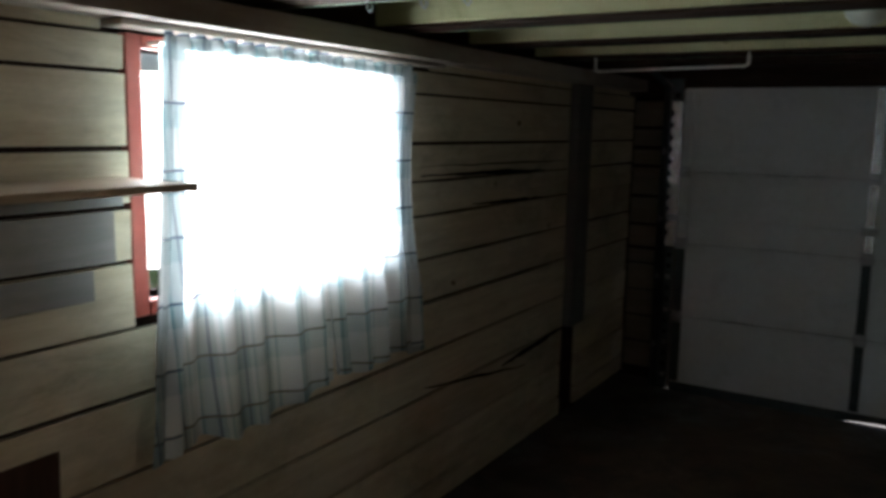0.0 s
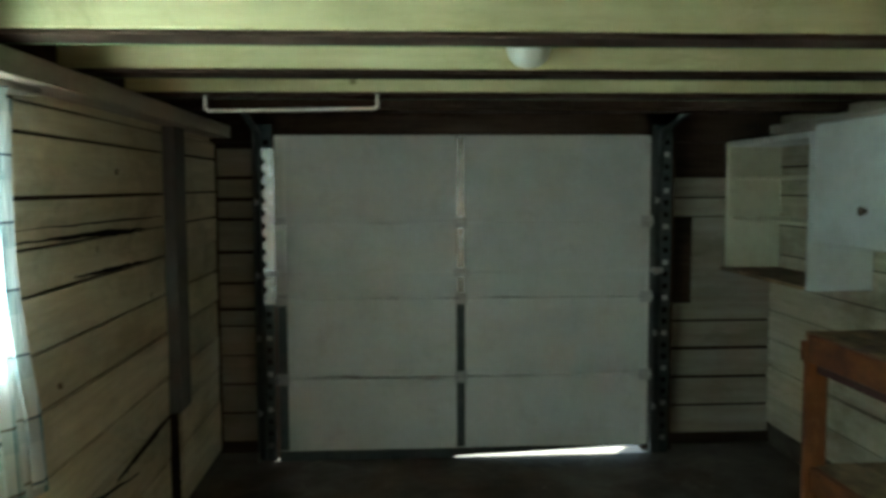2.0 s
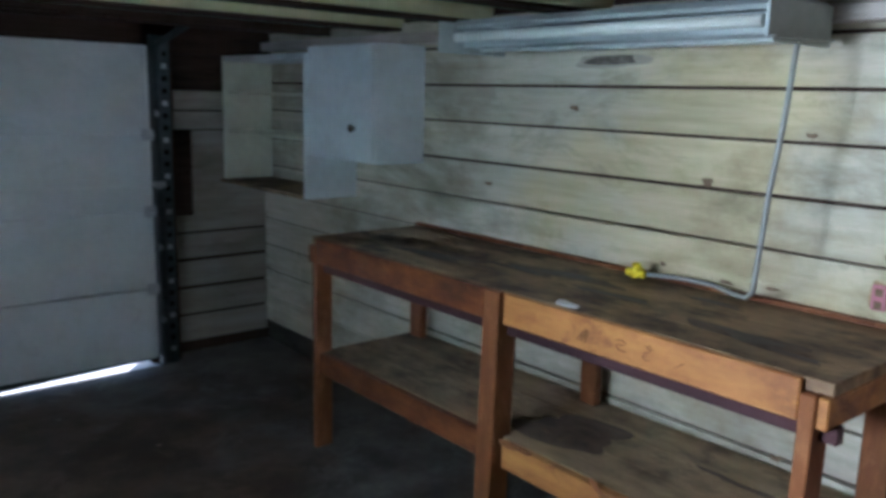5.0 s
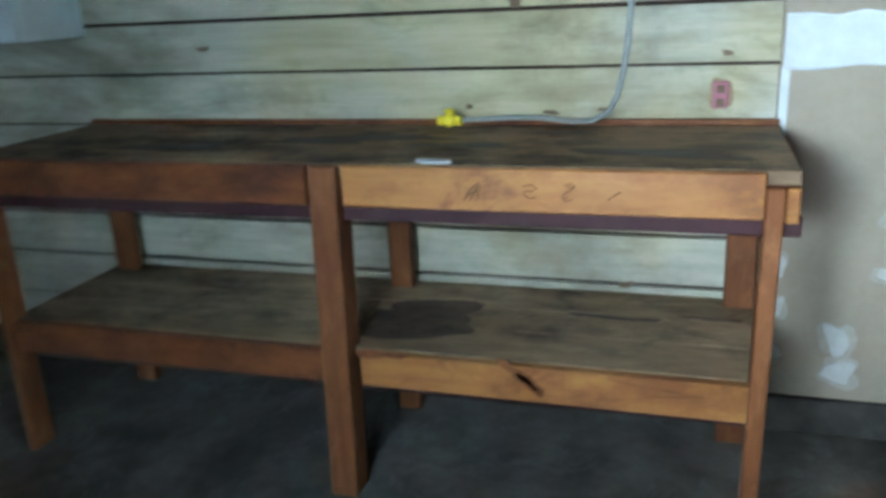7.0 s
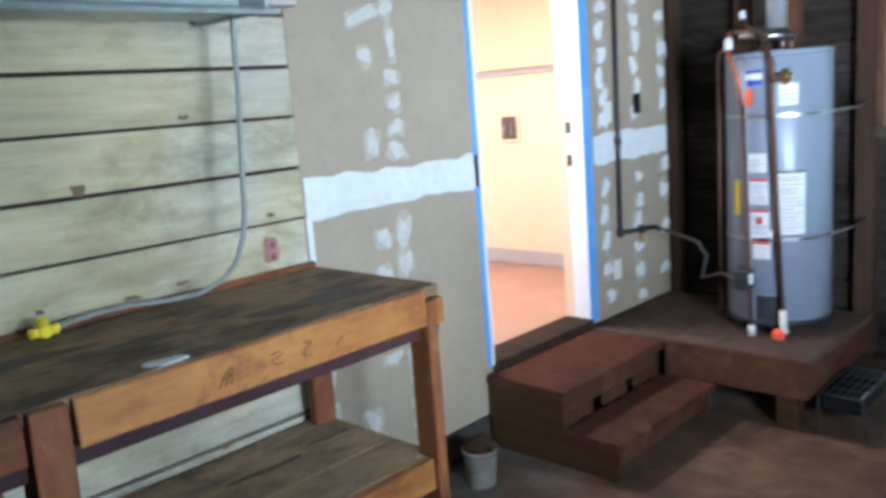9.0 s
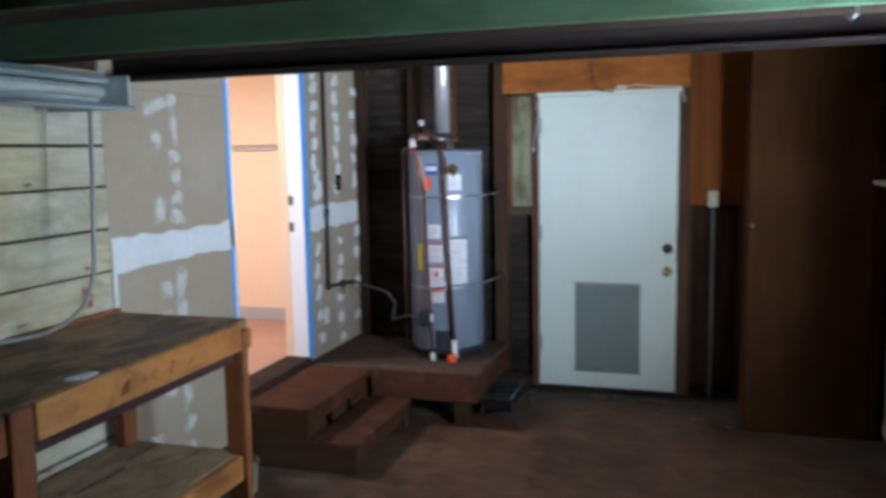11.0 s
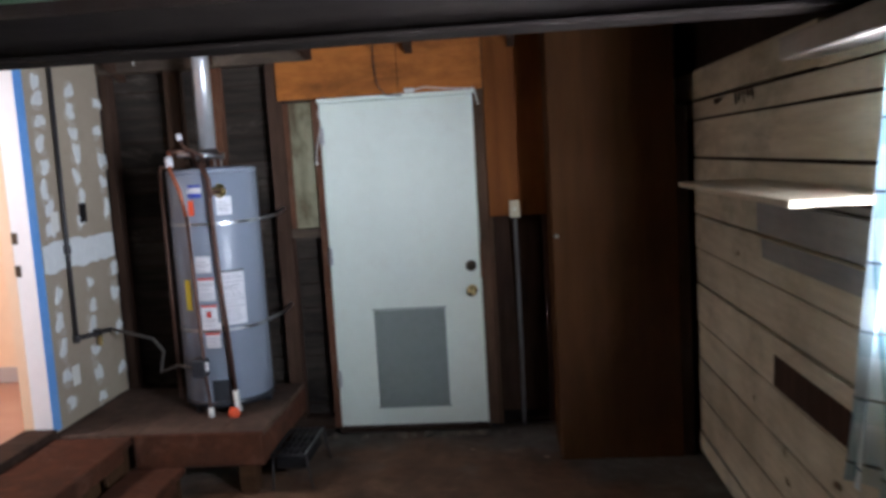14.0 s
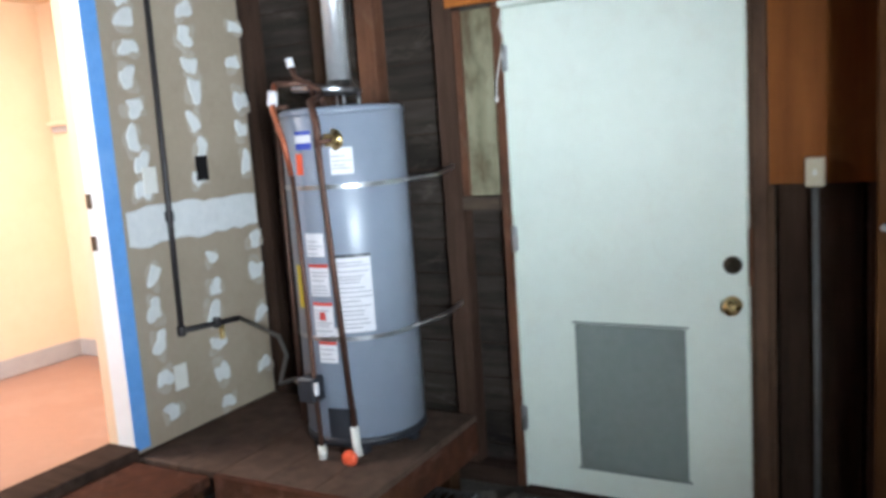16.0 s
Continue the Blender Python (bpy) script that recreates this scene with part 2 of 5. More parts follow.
grass = mat("lawn", (0.10, 0.16, 0.04), (0.05, 0.09, 0.02), 30, 0.9, 0, 0.4, (1, 1, 1), (0.13, 0.12, 0.05), 0.4, 0.6)
door_panel = mat("grey_white_door_skin", (0.76, 0.78, 0.77), (0.70, 0.72, 0.71), 30, 0.5, 0, 0.06, (1, 1, 1), (0.55, 0.56, 0.52), 0.5, 1.4, 0.02, None, 0.3, 0.7, ((0.5, 0.5, 0.46), 5.0, 0.3))
stile_metal = mat("bright_galvanised_stile", (0.85, 0.86, 0.88), (0.60, 0.61, 0.62), 40, 0.24, 1.0, 0.35, (1, 1, 1), (0.35, 0.35, 0.35), 0.5, 9.0)
blue_grey = mat("bluish_grey_boards", (0.27, 0.265, 0.25), (0.19, 0.19, 0.18), 26, 0.8, 0, 0.3, GY, (0.33, 0.31, 0.26), 0.6, 5.0, 0.05)
knot_brown = mat("brown_knot_wood", (0.20, 0.14, 0.085), (0.12, 0.08, 0.045), 40, 0.8, 0, 0.2)
near_black = mat("near_black_wood", (0.022, 0.017, 0.014), (0.012, 0.009, 0.008), 24, 0.9, 0, 0.3, GX, None, 0.5, 1.6, 0, None, 0.02)
post_grey = mat("grey_weathered_post", (0.17, 0.165, 0.155), (0.11, 0.107, 0.10), 22, 0.8, 0, 0.3, GZ, (0.07, 0.065, 0.06), 0.6, 2.5)
soot_grey = mat("soot_on_boards", (0.11, 0.098, 0.078), (0.055, 0.049, 0.04), 40, 0.9, 0, 0.2, GY, (0.28, 0.255, 0.2), 0.8, 14.0)
soot_edge = mat("thin_soot_on_boards", (0.36, 0.33, 0.26), (0.24, 0.22, 0.17), 40, 0.9, 0, 0.2, GY, (0.42, 0.385, 0.30), 0.8, 14.0)
galv = mat("galvanised_steel", (0.62, 0.63, 0.64), (0.42, 0.43, 0.44), 20, 0.32, 1.0, 0.1, (1, 1, 1), (0.3, 0.29, 0.27), 0.4, 3.0)
vent_metal = mat("bright_vent_steel", (0.84, 0.85, 0.86), (0.70, 0.71, 0.72), 16, 0.38, 0.75, 0.06, (1, 1, 1), (0.55, 0.55, 0.54), 0.4, 3.0, 0, None, 0.5)
dark_track = mat("dark_greenish_track", (0.10, 0.12, 0.12), (0.06, 0.075, 0.075), 24, 0.5, 0.7, 0.15)
black_void = mat("black_gap", (0.012, 0.01, 0.01), (0.006, 0.005, 0.005), 10, 0.9, 0, 0.0)
red_frame = mat("red_window_paint", (0.36, 0.085, 0.06), (0.25, 0.05, 0.035), 18, 0.5, 0, 0.2, (1, 1, 1), (0.18, 0.1, 0.08), 0.4, 4.0)
rail_wood = mat("grey_white_plate_wood", (0.50, 0.46, 0.40), (0.34, 0.30, 0.26), 22, 0.6, 0, 0.3, GY, (0.2, 0.16, 0.13), 0.6, 2.0, 0.1)
shelf_wood = mat("pale_shelf_board", (0.62, 0.52, 0.38), (0.5, 0.4, 0.27), 18, 0.5, 0, 0.15, GY, (0.3, 0.22, 0.14), 0.3, 3.0)
white_paint = mat("white_gloss_paint", (0.81, 0.87, 0.775), (0.775, 0.835, 0.74), 14, 0.42, 0, 0.05, (1, 1, 1), (0.71, 0.75, 0.66), 0.3, 2.0, 0, None, 0.4, 0.7, ((0.66, 0.64, 0.53), 9.0, 0.16))
cabinet_paint = mat("bluish_white_paint", (0.66, 0.70, 0.70), (0.58, 0.62, 0.62), 20, 0.5, 0, 0.1, (1, 1, 1), (0.42, 0.42, 0.38), 0.4, 3.0, 0.04)
shelf_paint = mat("cream_shelf_paint", (0.62, 0.62, 0.48), (0.54, 0.53, 0.40), 20, 0.55, 0, 0.1, (1, 1, 1), (0.4, 0.36, 0.25), 0.4, 3.0, 0.04)
pet_grey = mat("grey_panel_paint", (0.235, 0.265, 0.245), (0.20, 0.23, 0.21), 24, 0.45, 0, 0.05, (1, 1, 1), (0.18, 0.19, 0.19), 0.3, 3.0)
jamb_white = mat("white_jamb_paint", (0.82, 0.82, 0.80), (0.77, 0.77, 0.75), 16, 0.45, 0, 0.05)
tape = mat("blue_masking_tape", (0.16, 0.36, 0.74), (0.13, 0.31, 0.66), 30, 0.7, 0, 0.1, (1, 1, 1), (0.3, 0.48, 0.78), 0.3, 6.0)
drywall = mat("brown_grey_wallboard_paper", (0.36, 0.295, 0.215), (0.325, 0.265, 0.19), 40, 0.9, 0, 0.05, (1, 1, 1), (0.41, 0.35, 0.27), 0.4, 1.5, 0, None, 0.15, 0.7, ((0.27, 0.215, 0.155), 5.0, 0.3))
dab = mat("thin_dab_of_compound", (0.58, 0.57, 0.53), (0.48, 0.46, 0.41), 26, 0.9, 0, 0.25, (1, 1, 1), (0.42, 0.38, 0.32), 0.7, 14.0)
mud = mat("white_joint_compound", (0.74, 0.75, 0.73), (0.64, 0.66, 0.65), 26, 0.85, 0, 0.3, (1, 1, 1), (0.55, 0.55, 0.52), 0.5, 6.0)
mud_thin = mat("thin_smeared_compound", (0.46, 0.41, 0.34), (0.37, 0.315, 0.24), 30, 0.9, 0, 0.1, (1, 1, 1), (0.37, 0.31, 0.23), 0.7, 16.0)
peach = mat("peach_wall_paint", (0.80, 0.59, 0.38), (0.76, 0.555, 0.35), 12, 0.7, 0, 0.05, (1, 1, 1), (0.76, 0.62, 0.46), 0.3, 1.0)
terracotta = mat("terracotta_floor", (0.40, 0.22, 0.15), (0.33, 0.175, 0.115), 26, 0.45, 0, 0.1, (1, 1, 1), (0.46, 0.30, 0.22), 0.4, 3.0)
# Dark tone paints the box's recess shade onto a flat back plate.
box_shadow = mat("brown_grey_recess_shade", (0.16, 0.12, 0.10), (0.10, 0.075, 0.06), 20, 0.7, 0, 0.1)
base_grey = mat("grey_baseboard", (0.45, 0.41, 0.37), (0.4, 0.36, 0.33), 20, 0.5, 0, 0.05)
step_red = mat("red_brown_step_paint", (0.096, 0.037, 0.020), (0.057, 0.022, 0.0125), 16, 0.8, 0, 0.2, (1, 1, 1), (0.04, 0.018, 0.012), 0.75, 3.5, 0.08, None, 0.06, 0.62, ((0.16, 0.085, 0.055), 7.0, 0.4))
deck_dusty = mat("dusty_brown_deck", (0.125, 0.083, 0.060), (0.068, 0.043, 0.032), 14, 0.85, 0, 0.25, GZ, (0.05, 0.03, 0.02), 0.6, 3.0, 0.06, None, 0.1)
step_side = mat("brown_step_side", (0.075, 0.038, 0.018), (0.04, 0.02, 0.01), 16, 0.85, 0, 0.25, GX, (0.03, 0.016, 0.01), 0.5, 2.5, 0.08, None, 0.05)
tank_grey = mat("grey_tank_enamel", (0.225, 0.255, 0.31), (0.205, 0.235, 0.29), 6, 0.36, 0.0, 0.0, (1, 1, 1), (0.19, 0.21, 0.25), 0.4, 2.0)
tank_black = mat("black_enamel", (0.025, 0.028, 0.035), (0.018, 0.02, 0.025), 30, 0.45, 0, 0.05)
copper = mat("old_copper", (0.13, 0.065, 0.042), (0.075, 0.04, 0.028), 30, 0.5, 0.6, 0.1, (1, 1, 1), (0.09, 0.06, 0.045), 0.5, 6.0)
pale_flex = mat("grey_flex_hose", (0.14, 0.13, 0.115), (0.085, 0.08, 0.07), 40, 0.45, 0.3, 0.15)
brass = mat("brass", (0.75, 0.58, 0.26), (0.6, 0.44, 0.18), 30, 0.28, 1.0, 0.05)
black_pipe = mat("black_iron_pipe", (0.05, 0.045, 0.045), (0.03, 0.027, 0.027), 30, 0.5, 0.4, 0.15)
label_white = mat("white_label_paper", (0.75, 0.74, 0.76), (0.68, 0.67, 0.69), 30, 0.6, 0, 0.0)
label_red = mat("red_label_ink", (0.62, 0.06, 0.04), (0.55, 0.05, 0.035), 30, 0.6, 0, 0.0)
label_orange = mat("orange_red_sticker", (0.85, 0.13, 0.05), (0.8, 0.11, 0.04), 30, 0.5, 0, 0.0)
label_blue = mat("blue_label_ink", (0.06, 0.09, 0.42), (0.05, 0.07, 0.36), 30, 0.6, 0, 0.0)
label_yellow = mat("yellow_energy_label", (0.75, 0.62, 0.06), (0.7, 0.57, 0.05), 30, 0.6, 0, 0.0)
ink = mat("grey_print", (0.30, 0.30, 0.33), (0.25, 0.25, 0.28), 30, 0.7, 0, 0.0)
pvc = mat("white_plastic", (0.76, 0.75, 0.70), (0.7, 0.69, 0.63), 30, 0.4, 0, 0.02)
beige_plastic = mat("beige_switch_plastic", (0.60, 0.53, 0.36), (0.55, 0.48, 0.33), 30, 0.45, 0, 0.02)
yellow_plastic = mat("yellow_plug_rubber", (0.85, 0.70, 0.03), (0.78, 0.62, 0.02), 30, 0.5, 0, 0.05)
grey_cable = mat("grey_cable_sheath", (0.31, 0.32, 0.29), (0.25, 0.26, 0.235), 30, 0.5, 0, 0.05)
pink_plastic = mat("dusty_pink_outlet", (0.42, 0.17, 0.20), (0.34, 0.12, 0.15), 30, 0.5, 0, 0.1)
bucket_grey = mat("grimy_brown_grey_bucket", (0.40, 0.37, 0.31), (0.27, 0.24, 0.19), 20, 0.6, 0, 0.1, (1, 1, 1), (0.09, 0.075, 0.055), 0.6, 8.0)
insulation = mat("pale_dusty_infill", (0.32, 0.30, 0.20), (0.20, 0.18, 0.11), 18, 0.9, 0, 0.4, GZ, (0.10, 0.075, 0.04), 0.7, 5.0, 0, None, 0.1, 0.62, ((0.07, 0.045, 0.025), 9.0, 0.6))
rubble = mat("broken_concrete", (0.19, 0.165, 0.135), (0.11, 0.09, 0.07), 24, 0.9, 0, 0.4, (1, 1, 1), (0.06, 0.045, 0.03), 0.5, 6.0, 0.25)
lamp_white = mat("dull_white_lamp_glass", (0.72, 0.74, 0.66), (0.66, 0.68, 0.6), 20, 0.35, 0, 0.02)
fixture_paint = mat("dusty_fixture_enamel", (0.44, 0.49, 0.47), (0.35, 0.40, 0.385), 20, 0.45, 0.1, 0.05, GY, (0.27, 0.28, 0.25), 0.5, 3.0)
bronze = mat("dark_bronze", (0.12, 0.10, 0.07), (0.08, 0.065, 0.045), 30, 0.35, 0.9, 0.05)


def glass_material():
    m = bpy.data.materials.new("window_glass")
    m.use_nodes = True
    b = m.node_tree.nodes["Principled BSDF"]
    b.inputs["Transmission Weight"].default_value, b.inputs["Roughness"].default_value, b.inputs["IOR"].default_value = 1.0, 0.02, 1.45
    return m


def curtain_material(name, through_light=0.30, through_cloth=0.70):
    """Thin plaid cotton: pale blue bands up and down, dark blue lines across."""
    m = bpy.data.materials.new(name)
    m.use_nodes = True
    n, l = m.node_tree.nodes, m.node_tree.links
    tc = n.new("ShaderNodeTexCoord")
    sep = n.new("ShaderNodeSeparateXYZ")
    l.new(tc.outputs["Object"], sep.inputs[0])

    def math_node(op, a, b):
        k = n.new("ShaderNodeMath")
        k.operation = op
        for i, v in enumerate((a, b)):
            if isinstance(v, (int, float)):
                k.inputs[i].default_value = v
            elif v is not None:
                l.new(v, k.inputs[i])
        return k.outputs[0]

    line = math_node("LESS_THAN", math_node("FRACT", math_node("DIVIDE", sep.outputs[2], 0.172), None), 0.036)
    band = math_node("LESS_THAN", math_node("FRACT", math_node("DIVIDE", sep.outputs[1], 0.115), None), 0.42)
    thin = math_node("LESS_THAN", math_node("FRACT", math_node("DIVIDE", sep.outputs[1], 0.0575), None), 0.12)
    wide = math_node("LESS_THAN", math_node("FRACT", math_node("ADD", math_node("DIVIDE", sep.outputs[2], 0.172), 0.35), None), 0.4)
    tone = math_node("ADD", math_node("MULTIPLY", band, 0.35), math_node("MULTIPLY", thin, 0.4))
    tone = math_node("ADD", tone, math_node("MULTIPLY", wide, 0.25))
    cloth = n.new("ShaderNodeMixRGB")
    l.new(tone, cloth.inputs[0])
    cloth.inputs[1].default_value, cloth.inputs[2].default_value = (0.74, 0.81, 0.82, 1), (0.17, 0.34, 0.39, 1)
    lines = n.new("ShaderNodeMixRGB")
    l.new(line, lines.inputs[0])
    l.new(cloth.outputs[0], lines.inputs[1])
    lines.inputs[2].default_value = (0.06, 0.09, 0.16, 1)
    upright = math_node("LESS_THAN", math_node("FRACT", math_node("ADD", math_node("DIVIDE", sep.outputs[1], 0.115), 0.72), None), 0.05)
    warp = n.new("ShaderNodeMixRGB")
    l.new(math_node("MULTIPLY", upright, 0.7), warp.inputs[0])
    l.new(lines.outputs[0], warp.inputs[1])
    warp.inputs[2].default_value = (0.06, 0.09, 0.16, 1)
    lines = warp
    diffuse, trans, clear = n.new("ShaderNodeBsdfDiffuse"), n.new("ShaderNodeBsdfTranslucent"), n.new("ShaderNodeBsdfTransparent")
    l.new(lines.outputs[0], diffuse.inputs[0])
    l.new(lines.outputs[0], trans.inputs[0])
    a, b = n.new("ShaderNodeMixShader"), n.new("ShaderNodeMixShader")
    a.inputs[0].default_value, b.inputs[0].default_value = through_cloth, through_light
    l.new(diffuse.outputs[0], a.inputs[1])
    l.new(trans.outputs[0], a.inputs[2])
    l.new(a.outputs[0], b.inputs[1])
    l.new(clear.outputs[0], b.inputs[2])
    l.new(b.outputs[0], n["Material Output"].inputs[0])
    return m


glass = glass_material()
plaid = curtain_material("plaid_cotton")
plaid_doubled = curtain_material("doubled_plaid_cotton", 0.03, 0.14)


# ---- building helpers ----
def mesh_ob(name, bm, material, parent=None, label=""):
    me = bpy.data.meshes.new(name)
    bm.normal_update()
    bm.to_mesh(me)
    bm.free()
    me.materials.append(material)
    ob = new(name, me)
    if parent is not None:
        ob.parent = parent
    if label:
        ob["label"] = label
    return ob


def part(name, bm, material, parent, label=""):
    return mesh_ob(name, bm, material, parent, label)


def thing(name, label, category, group="", at=(0, 0, 0)):
    ob = new(name)
    ob.empty_display_size = 0.1
    return tagged(ob, label, category, group)


def add_box(bm, lo, hi, bevel=0.0, jitter=0.0, rng=None):
    """A box into bm; bevelled, or with corners a little off square."""
    made = bmesh.ops.create_cube(bm, size=1.0)["verts"]
    for v in made:
        for i in range(3):
            v.co[i] = hi[i] if v.co[i] > 0 else lo[i]
            if jitter and rng:
                v.co[i] += rng.uniform(-jitter, jitter)
    if bevel:
        edges = list({e for v in made for e in v.link_edges})
        bmesh.ops.bevel(bm, geom=edges, offset=bevel, segments=1, affect="EDGES", profile=0.5)


def box_part(name, lo, hi, material, parent=None, bevel=0.003, label="", jitter=0.0, rng=None):
    bm = bmesh.new()
    add_box(bm, lo, hi, bevel, jitter, rng)
    return mesh_ob(name, bm, material, parent, label)


def add_tube(bm, points, radius, sides=10):
    """A round tube along points, with mitred bends and closed ends."""
    pts = [Vector(p) for p in points]
    rings = []
    side = None
    for i, p in enumerate(pts):
        a = (p - pts[i - 1]).normalized() if i else (pts[1] - p).normalized()
        b = (pts[i + 1] - p).normalized() if i < len(pts) - 1 else a
        t = (a + b).normalized()
        if side is None:
            side = t.orthogonal().normalized()
        side = (side - t * side.dot(t)).normalized()
        up = t.cross(side)
        r = radius[i] if isinstance(radius, (list, tuple)) else radius
        rings.append([bm.verts.new(p + r * (math.cos(u) * side + math.sin(u) * up)) for u in [2 * math.pi * k / sides for k in range(sides)]])
    for r0, r1 in zip(rings, rings[1:]):
        for k in range(sides):
            f = bm.faces.new((r0[k], r0[(k + 1) % sides], r1[(k + 1) % sides], r1[k]))
            f.smooth = True
    bm.faces.new(rings[0][::-1])
    bm.faces.new(rings[-1])


def tube_part(name, points, radius, material, parent=None, sides=10, label=""):
    bm = bmesh.new()
    add_tube(bm, points, radius, sides)
    return mesh_ob(name, bm, material, parent, label)


def lathe_part(name, center, profile, material, parent=None, sides=40, axis="z", label=""):
    """A turned shape: profile is rows of (radius, height) along the axis."""
    bm = bmesh.new()
    rings = []
    for r, h in profile:
        ring = []
        for k in range(sides):
            u = 2 * math.pi * k / sides
            p = (r * math.cos(u), r * math.sin(u), h)
            if axis == "y":
                p = (p[0], p[2], p[1])
            elif axis == "x":
                p = (p[2], p[0], p[1])
            ring.append(bm.verts.new(Vector(center) + Vector(p)))
        rings.append(ring)
    for r0, r1 in zip(rings, rings[1:]):
        for k in range(sides):
            bm.faces.new((r0[k], r0[(k + 1) % sides], r1[(k + 1) % sides], r1[k])).smooth = True
    bm.faces.new(rings[0][::-1])
    bm.faces.new(rings[-1])
    bmesh.ops.recalc_face_normals(bm, faces=bm.faces)
    return mesh_ob(name, bm, material, parent, label)


def blob_part(name, center, u, v, wide, high, thick, material, parent, rng, rough=0.16, sides=24):
    """A flat hand-spread patch with an uneven outline, in the plane of u and v, standing thick proud."""
    u, v, c = Vector(u), Vector(v), Vector(center)
    w = u.cross(v).normalized()
    bm = bmesh.new()
    low, top = [], []
    ph = [rng.uniform(0, 6.3) for _ in range(3)]
    for k in range(sides):
        a = 2 * math.pi * k / sides
        cu, sv = math.cos(a), math.sin(a)
        cu, sv = math.copysign(abs(cu) ** 0.7, cu), math.copysign(abs(sv) ** 0.7, sv)
        s = 1 + rough * math.sin(2 * a + ph[0]) + 0.7 * rough * math.sin(3 * a + ph[1]) + 0.35 * rough * math.sin(5 * a + ph[2])
        p = c + u * (cu * wide / 2 * s) + v * (sv * high / 2 * s)
        low.append(bm.verts.new(p))
        top.append(bm.verts.new(c + (p - c) * 0.9 + w * thick))
    for k in range(sides):
        bm.faces.new((low[k], low[(k + 1) % sides], top[(k + 1) % sides], top[k]))
    bm.faces.new(top)
    bmesh.ops.recalc_face_normals(bm, faces=bm.faces)
    return mesh_ob(name, bm, material, parent)


rng = random.Random(11)


# ---- large structure ----
def structure(name, boxes, material, label, category="wall"):
    bm = bmesh.new()
    for lo, hi in boxes:
        add_box(bm, lo, hi)
    return tagged(mesh_ob(name, bm, material), label, category, kind="structure")


floor = structure("floor", [((-0.15, -0.15, -0.12), (W + 0.1, 6.662, 0.0)), ((-0.15, 6.662, -0.12), (0.36, 6.82, 0.0)), ((2.63, 6.662, -0.12), (W + 0.1, 6.82, 0.0))], concrete, "stained grey-brown concrete garage floor with red-brown patches", "floor")
ground = structure("ground", [((-400, -400, -0.5), (400, 400, -0.13))], grass, "lawn and open ground outside the garage", "ground")
driveway = structure("driveway", [((-0.5, 6.664, -0.127), (W + 0.5, L + 14, -0.006))], drive, "sunlit pale concrete driveway outside the garage door", "driveway")

y0, y1, z0, z1 = WIN
wall_west = structure("wall_west", [((-0.13, -0.15, 0), (-0.024, y0, 2.5)), ((-0.13, y1, 0), (-0.024, L + 0.1, 2.5)),
                                    ((-0.13, y0, 0), (-0.024, y1, z0)), ((-0.13, y0, z1), (-0.024, y1, 2.5))],
                      dark_wood, "plank garage wall with a curtained window, worn cream paint")
d0, d1, e0, e1 = DOORWAY
wall_east = structure("wall_east", [((W + 0.022, -0.15, 0), (W + 0.13, d0 - 0.02, 4.3)), ((W + 0.022, d1 + 0.014, 0), (W + 0.13, L + 0.1, 4.3)),
                                    ((W + 0.022, d0 - 0.02, 0), (W + 0.13, d1 + 0.014, e0 - 0.05)), ((W + 0.022, d0 - 0.02, e1 + 0.02), (W + 0.13, d1 + 0.014, 4.3))],
                      dark_wood, "garage wall, cream planks and bare wallboard, with a doorway to the house")
GX0, GX1, GZ1 = 0.36, 2.63, 1.99
wall_north = structure("wall_north", [((-0.13, L, 0), (GX0, L + 0.1, 2.6)), ((GX1, L, 0), (W + 0.13, L + 0.1, 2.6)),
                                      ((GX0, L, GZ1), (GX1, L + 0.1, 2.6))], dark_wood, "front garage wall round the overhead door, cream planks")
SX0, SX1, SZ0, SZ1 = 1.125, 2.11, 0.03, 2.07
wall_south = structure("wall_south", [((-0.13, -0.15, 0), (SX0, -0.10, 2.5)), ((SX1, -0.15, 0), (W + 0.13, -0.10, 2.5)),
                                      ((SX0, -0.15, 0), (SX1, -0.10, SZ0)), ((SX0, -0.15, SZ1), (SX1, -0.10, 2.5))],
                       dark_wood, "back garage wall of dark open framing with a white door")


# boards on the long walls
def planks(wall, axis, face, rows, spans, material, depth=0.02, gap=0.012):
    """Horizontal boards: rows are heights of the joints, spans the stretches along the wall for each height."""
    for za, zb in zip(rows, rows[1:]):
        for a, b in spans(za, zb):
            dz0, dz1 = rng.uniform(0.35 * gap, gap), rng.uniform(0.1 * gap, gap * 0.6)
            proud = rng.uniform(-0.003, 0.003)
            if axis == "x":
                lo, hi = sorted((face - math.copysign(depth, 1 if face < 1 else -1), face + (proud if face < 1 else -proud)))
                box_part("plank", (lo, a, za + dz0), (hi, b, zb - dz1), material, wall, 0.0, "", 0.0012, rng)
            else:
                box_part("plank", (a, face - proud, za + dz0), (b, face + depth, zb - dz1), material, wall, 0.0, "", 0.0012, rng)


W_ROWS = [0.02, 0.13, 0.33, 0.54, 0.735, 0.945, 1.13, 1.312, 1.455, 1.605, 1.80, 1.895, 2.055]
E_ROWS = [0.135, 0.315, 0.493, 0.67, 0.848, 1.027, 1.21, 1.394, 1.572, 1.744, 1.92, 2.06]


def west_spans(za, zb):
    if za > 1.89:
        return [(0.05, 2.2)]
    south = 0.49 if zb < 1.85 else 0.05
    if zb <= WIN[2] - 0.03 or za >= WIN[3] + 0.02:
        return [(south, 5.74), (5.965, L)]
    return [(south, WIN[0] - 0.05), (WIN[1] + 0.03, 5.74), (5.965, L)]


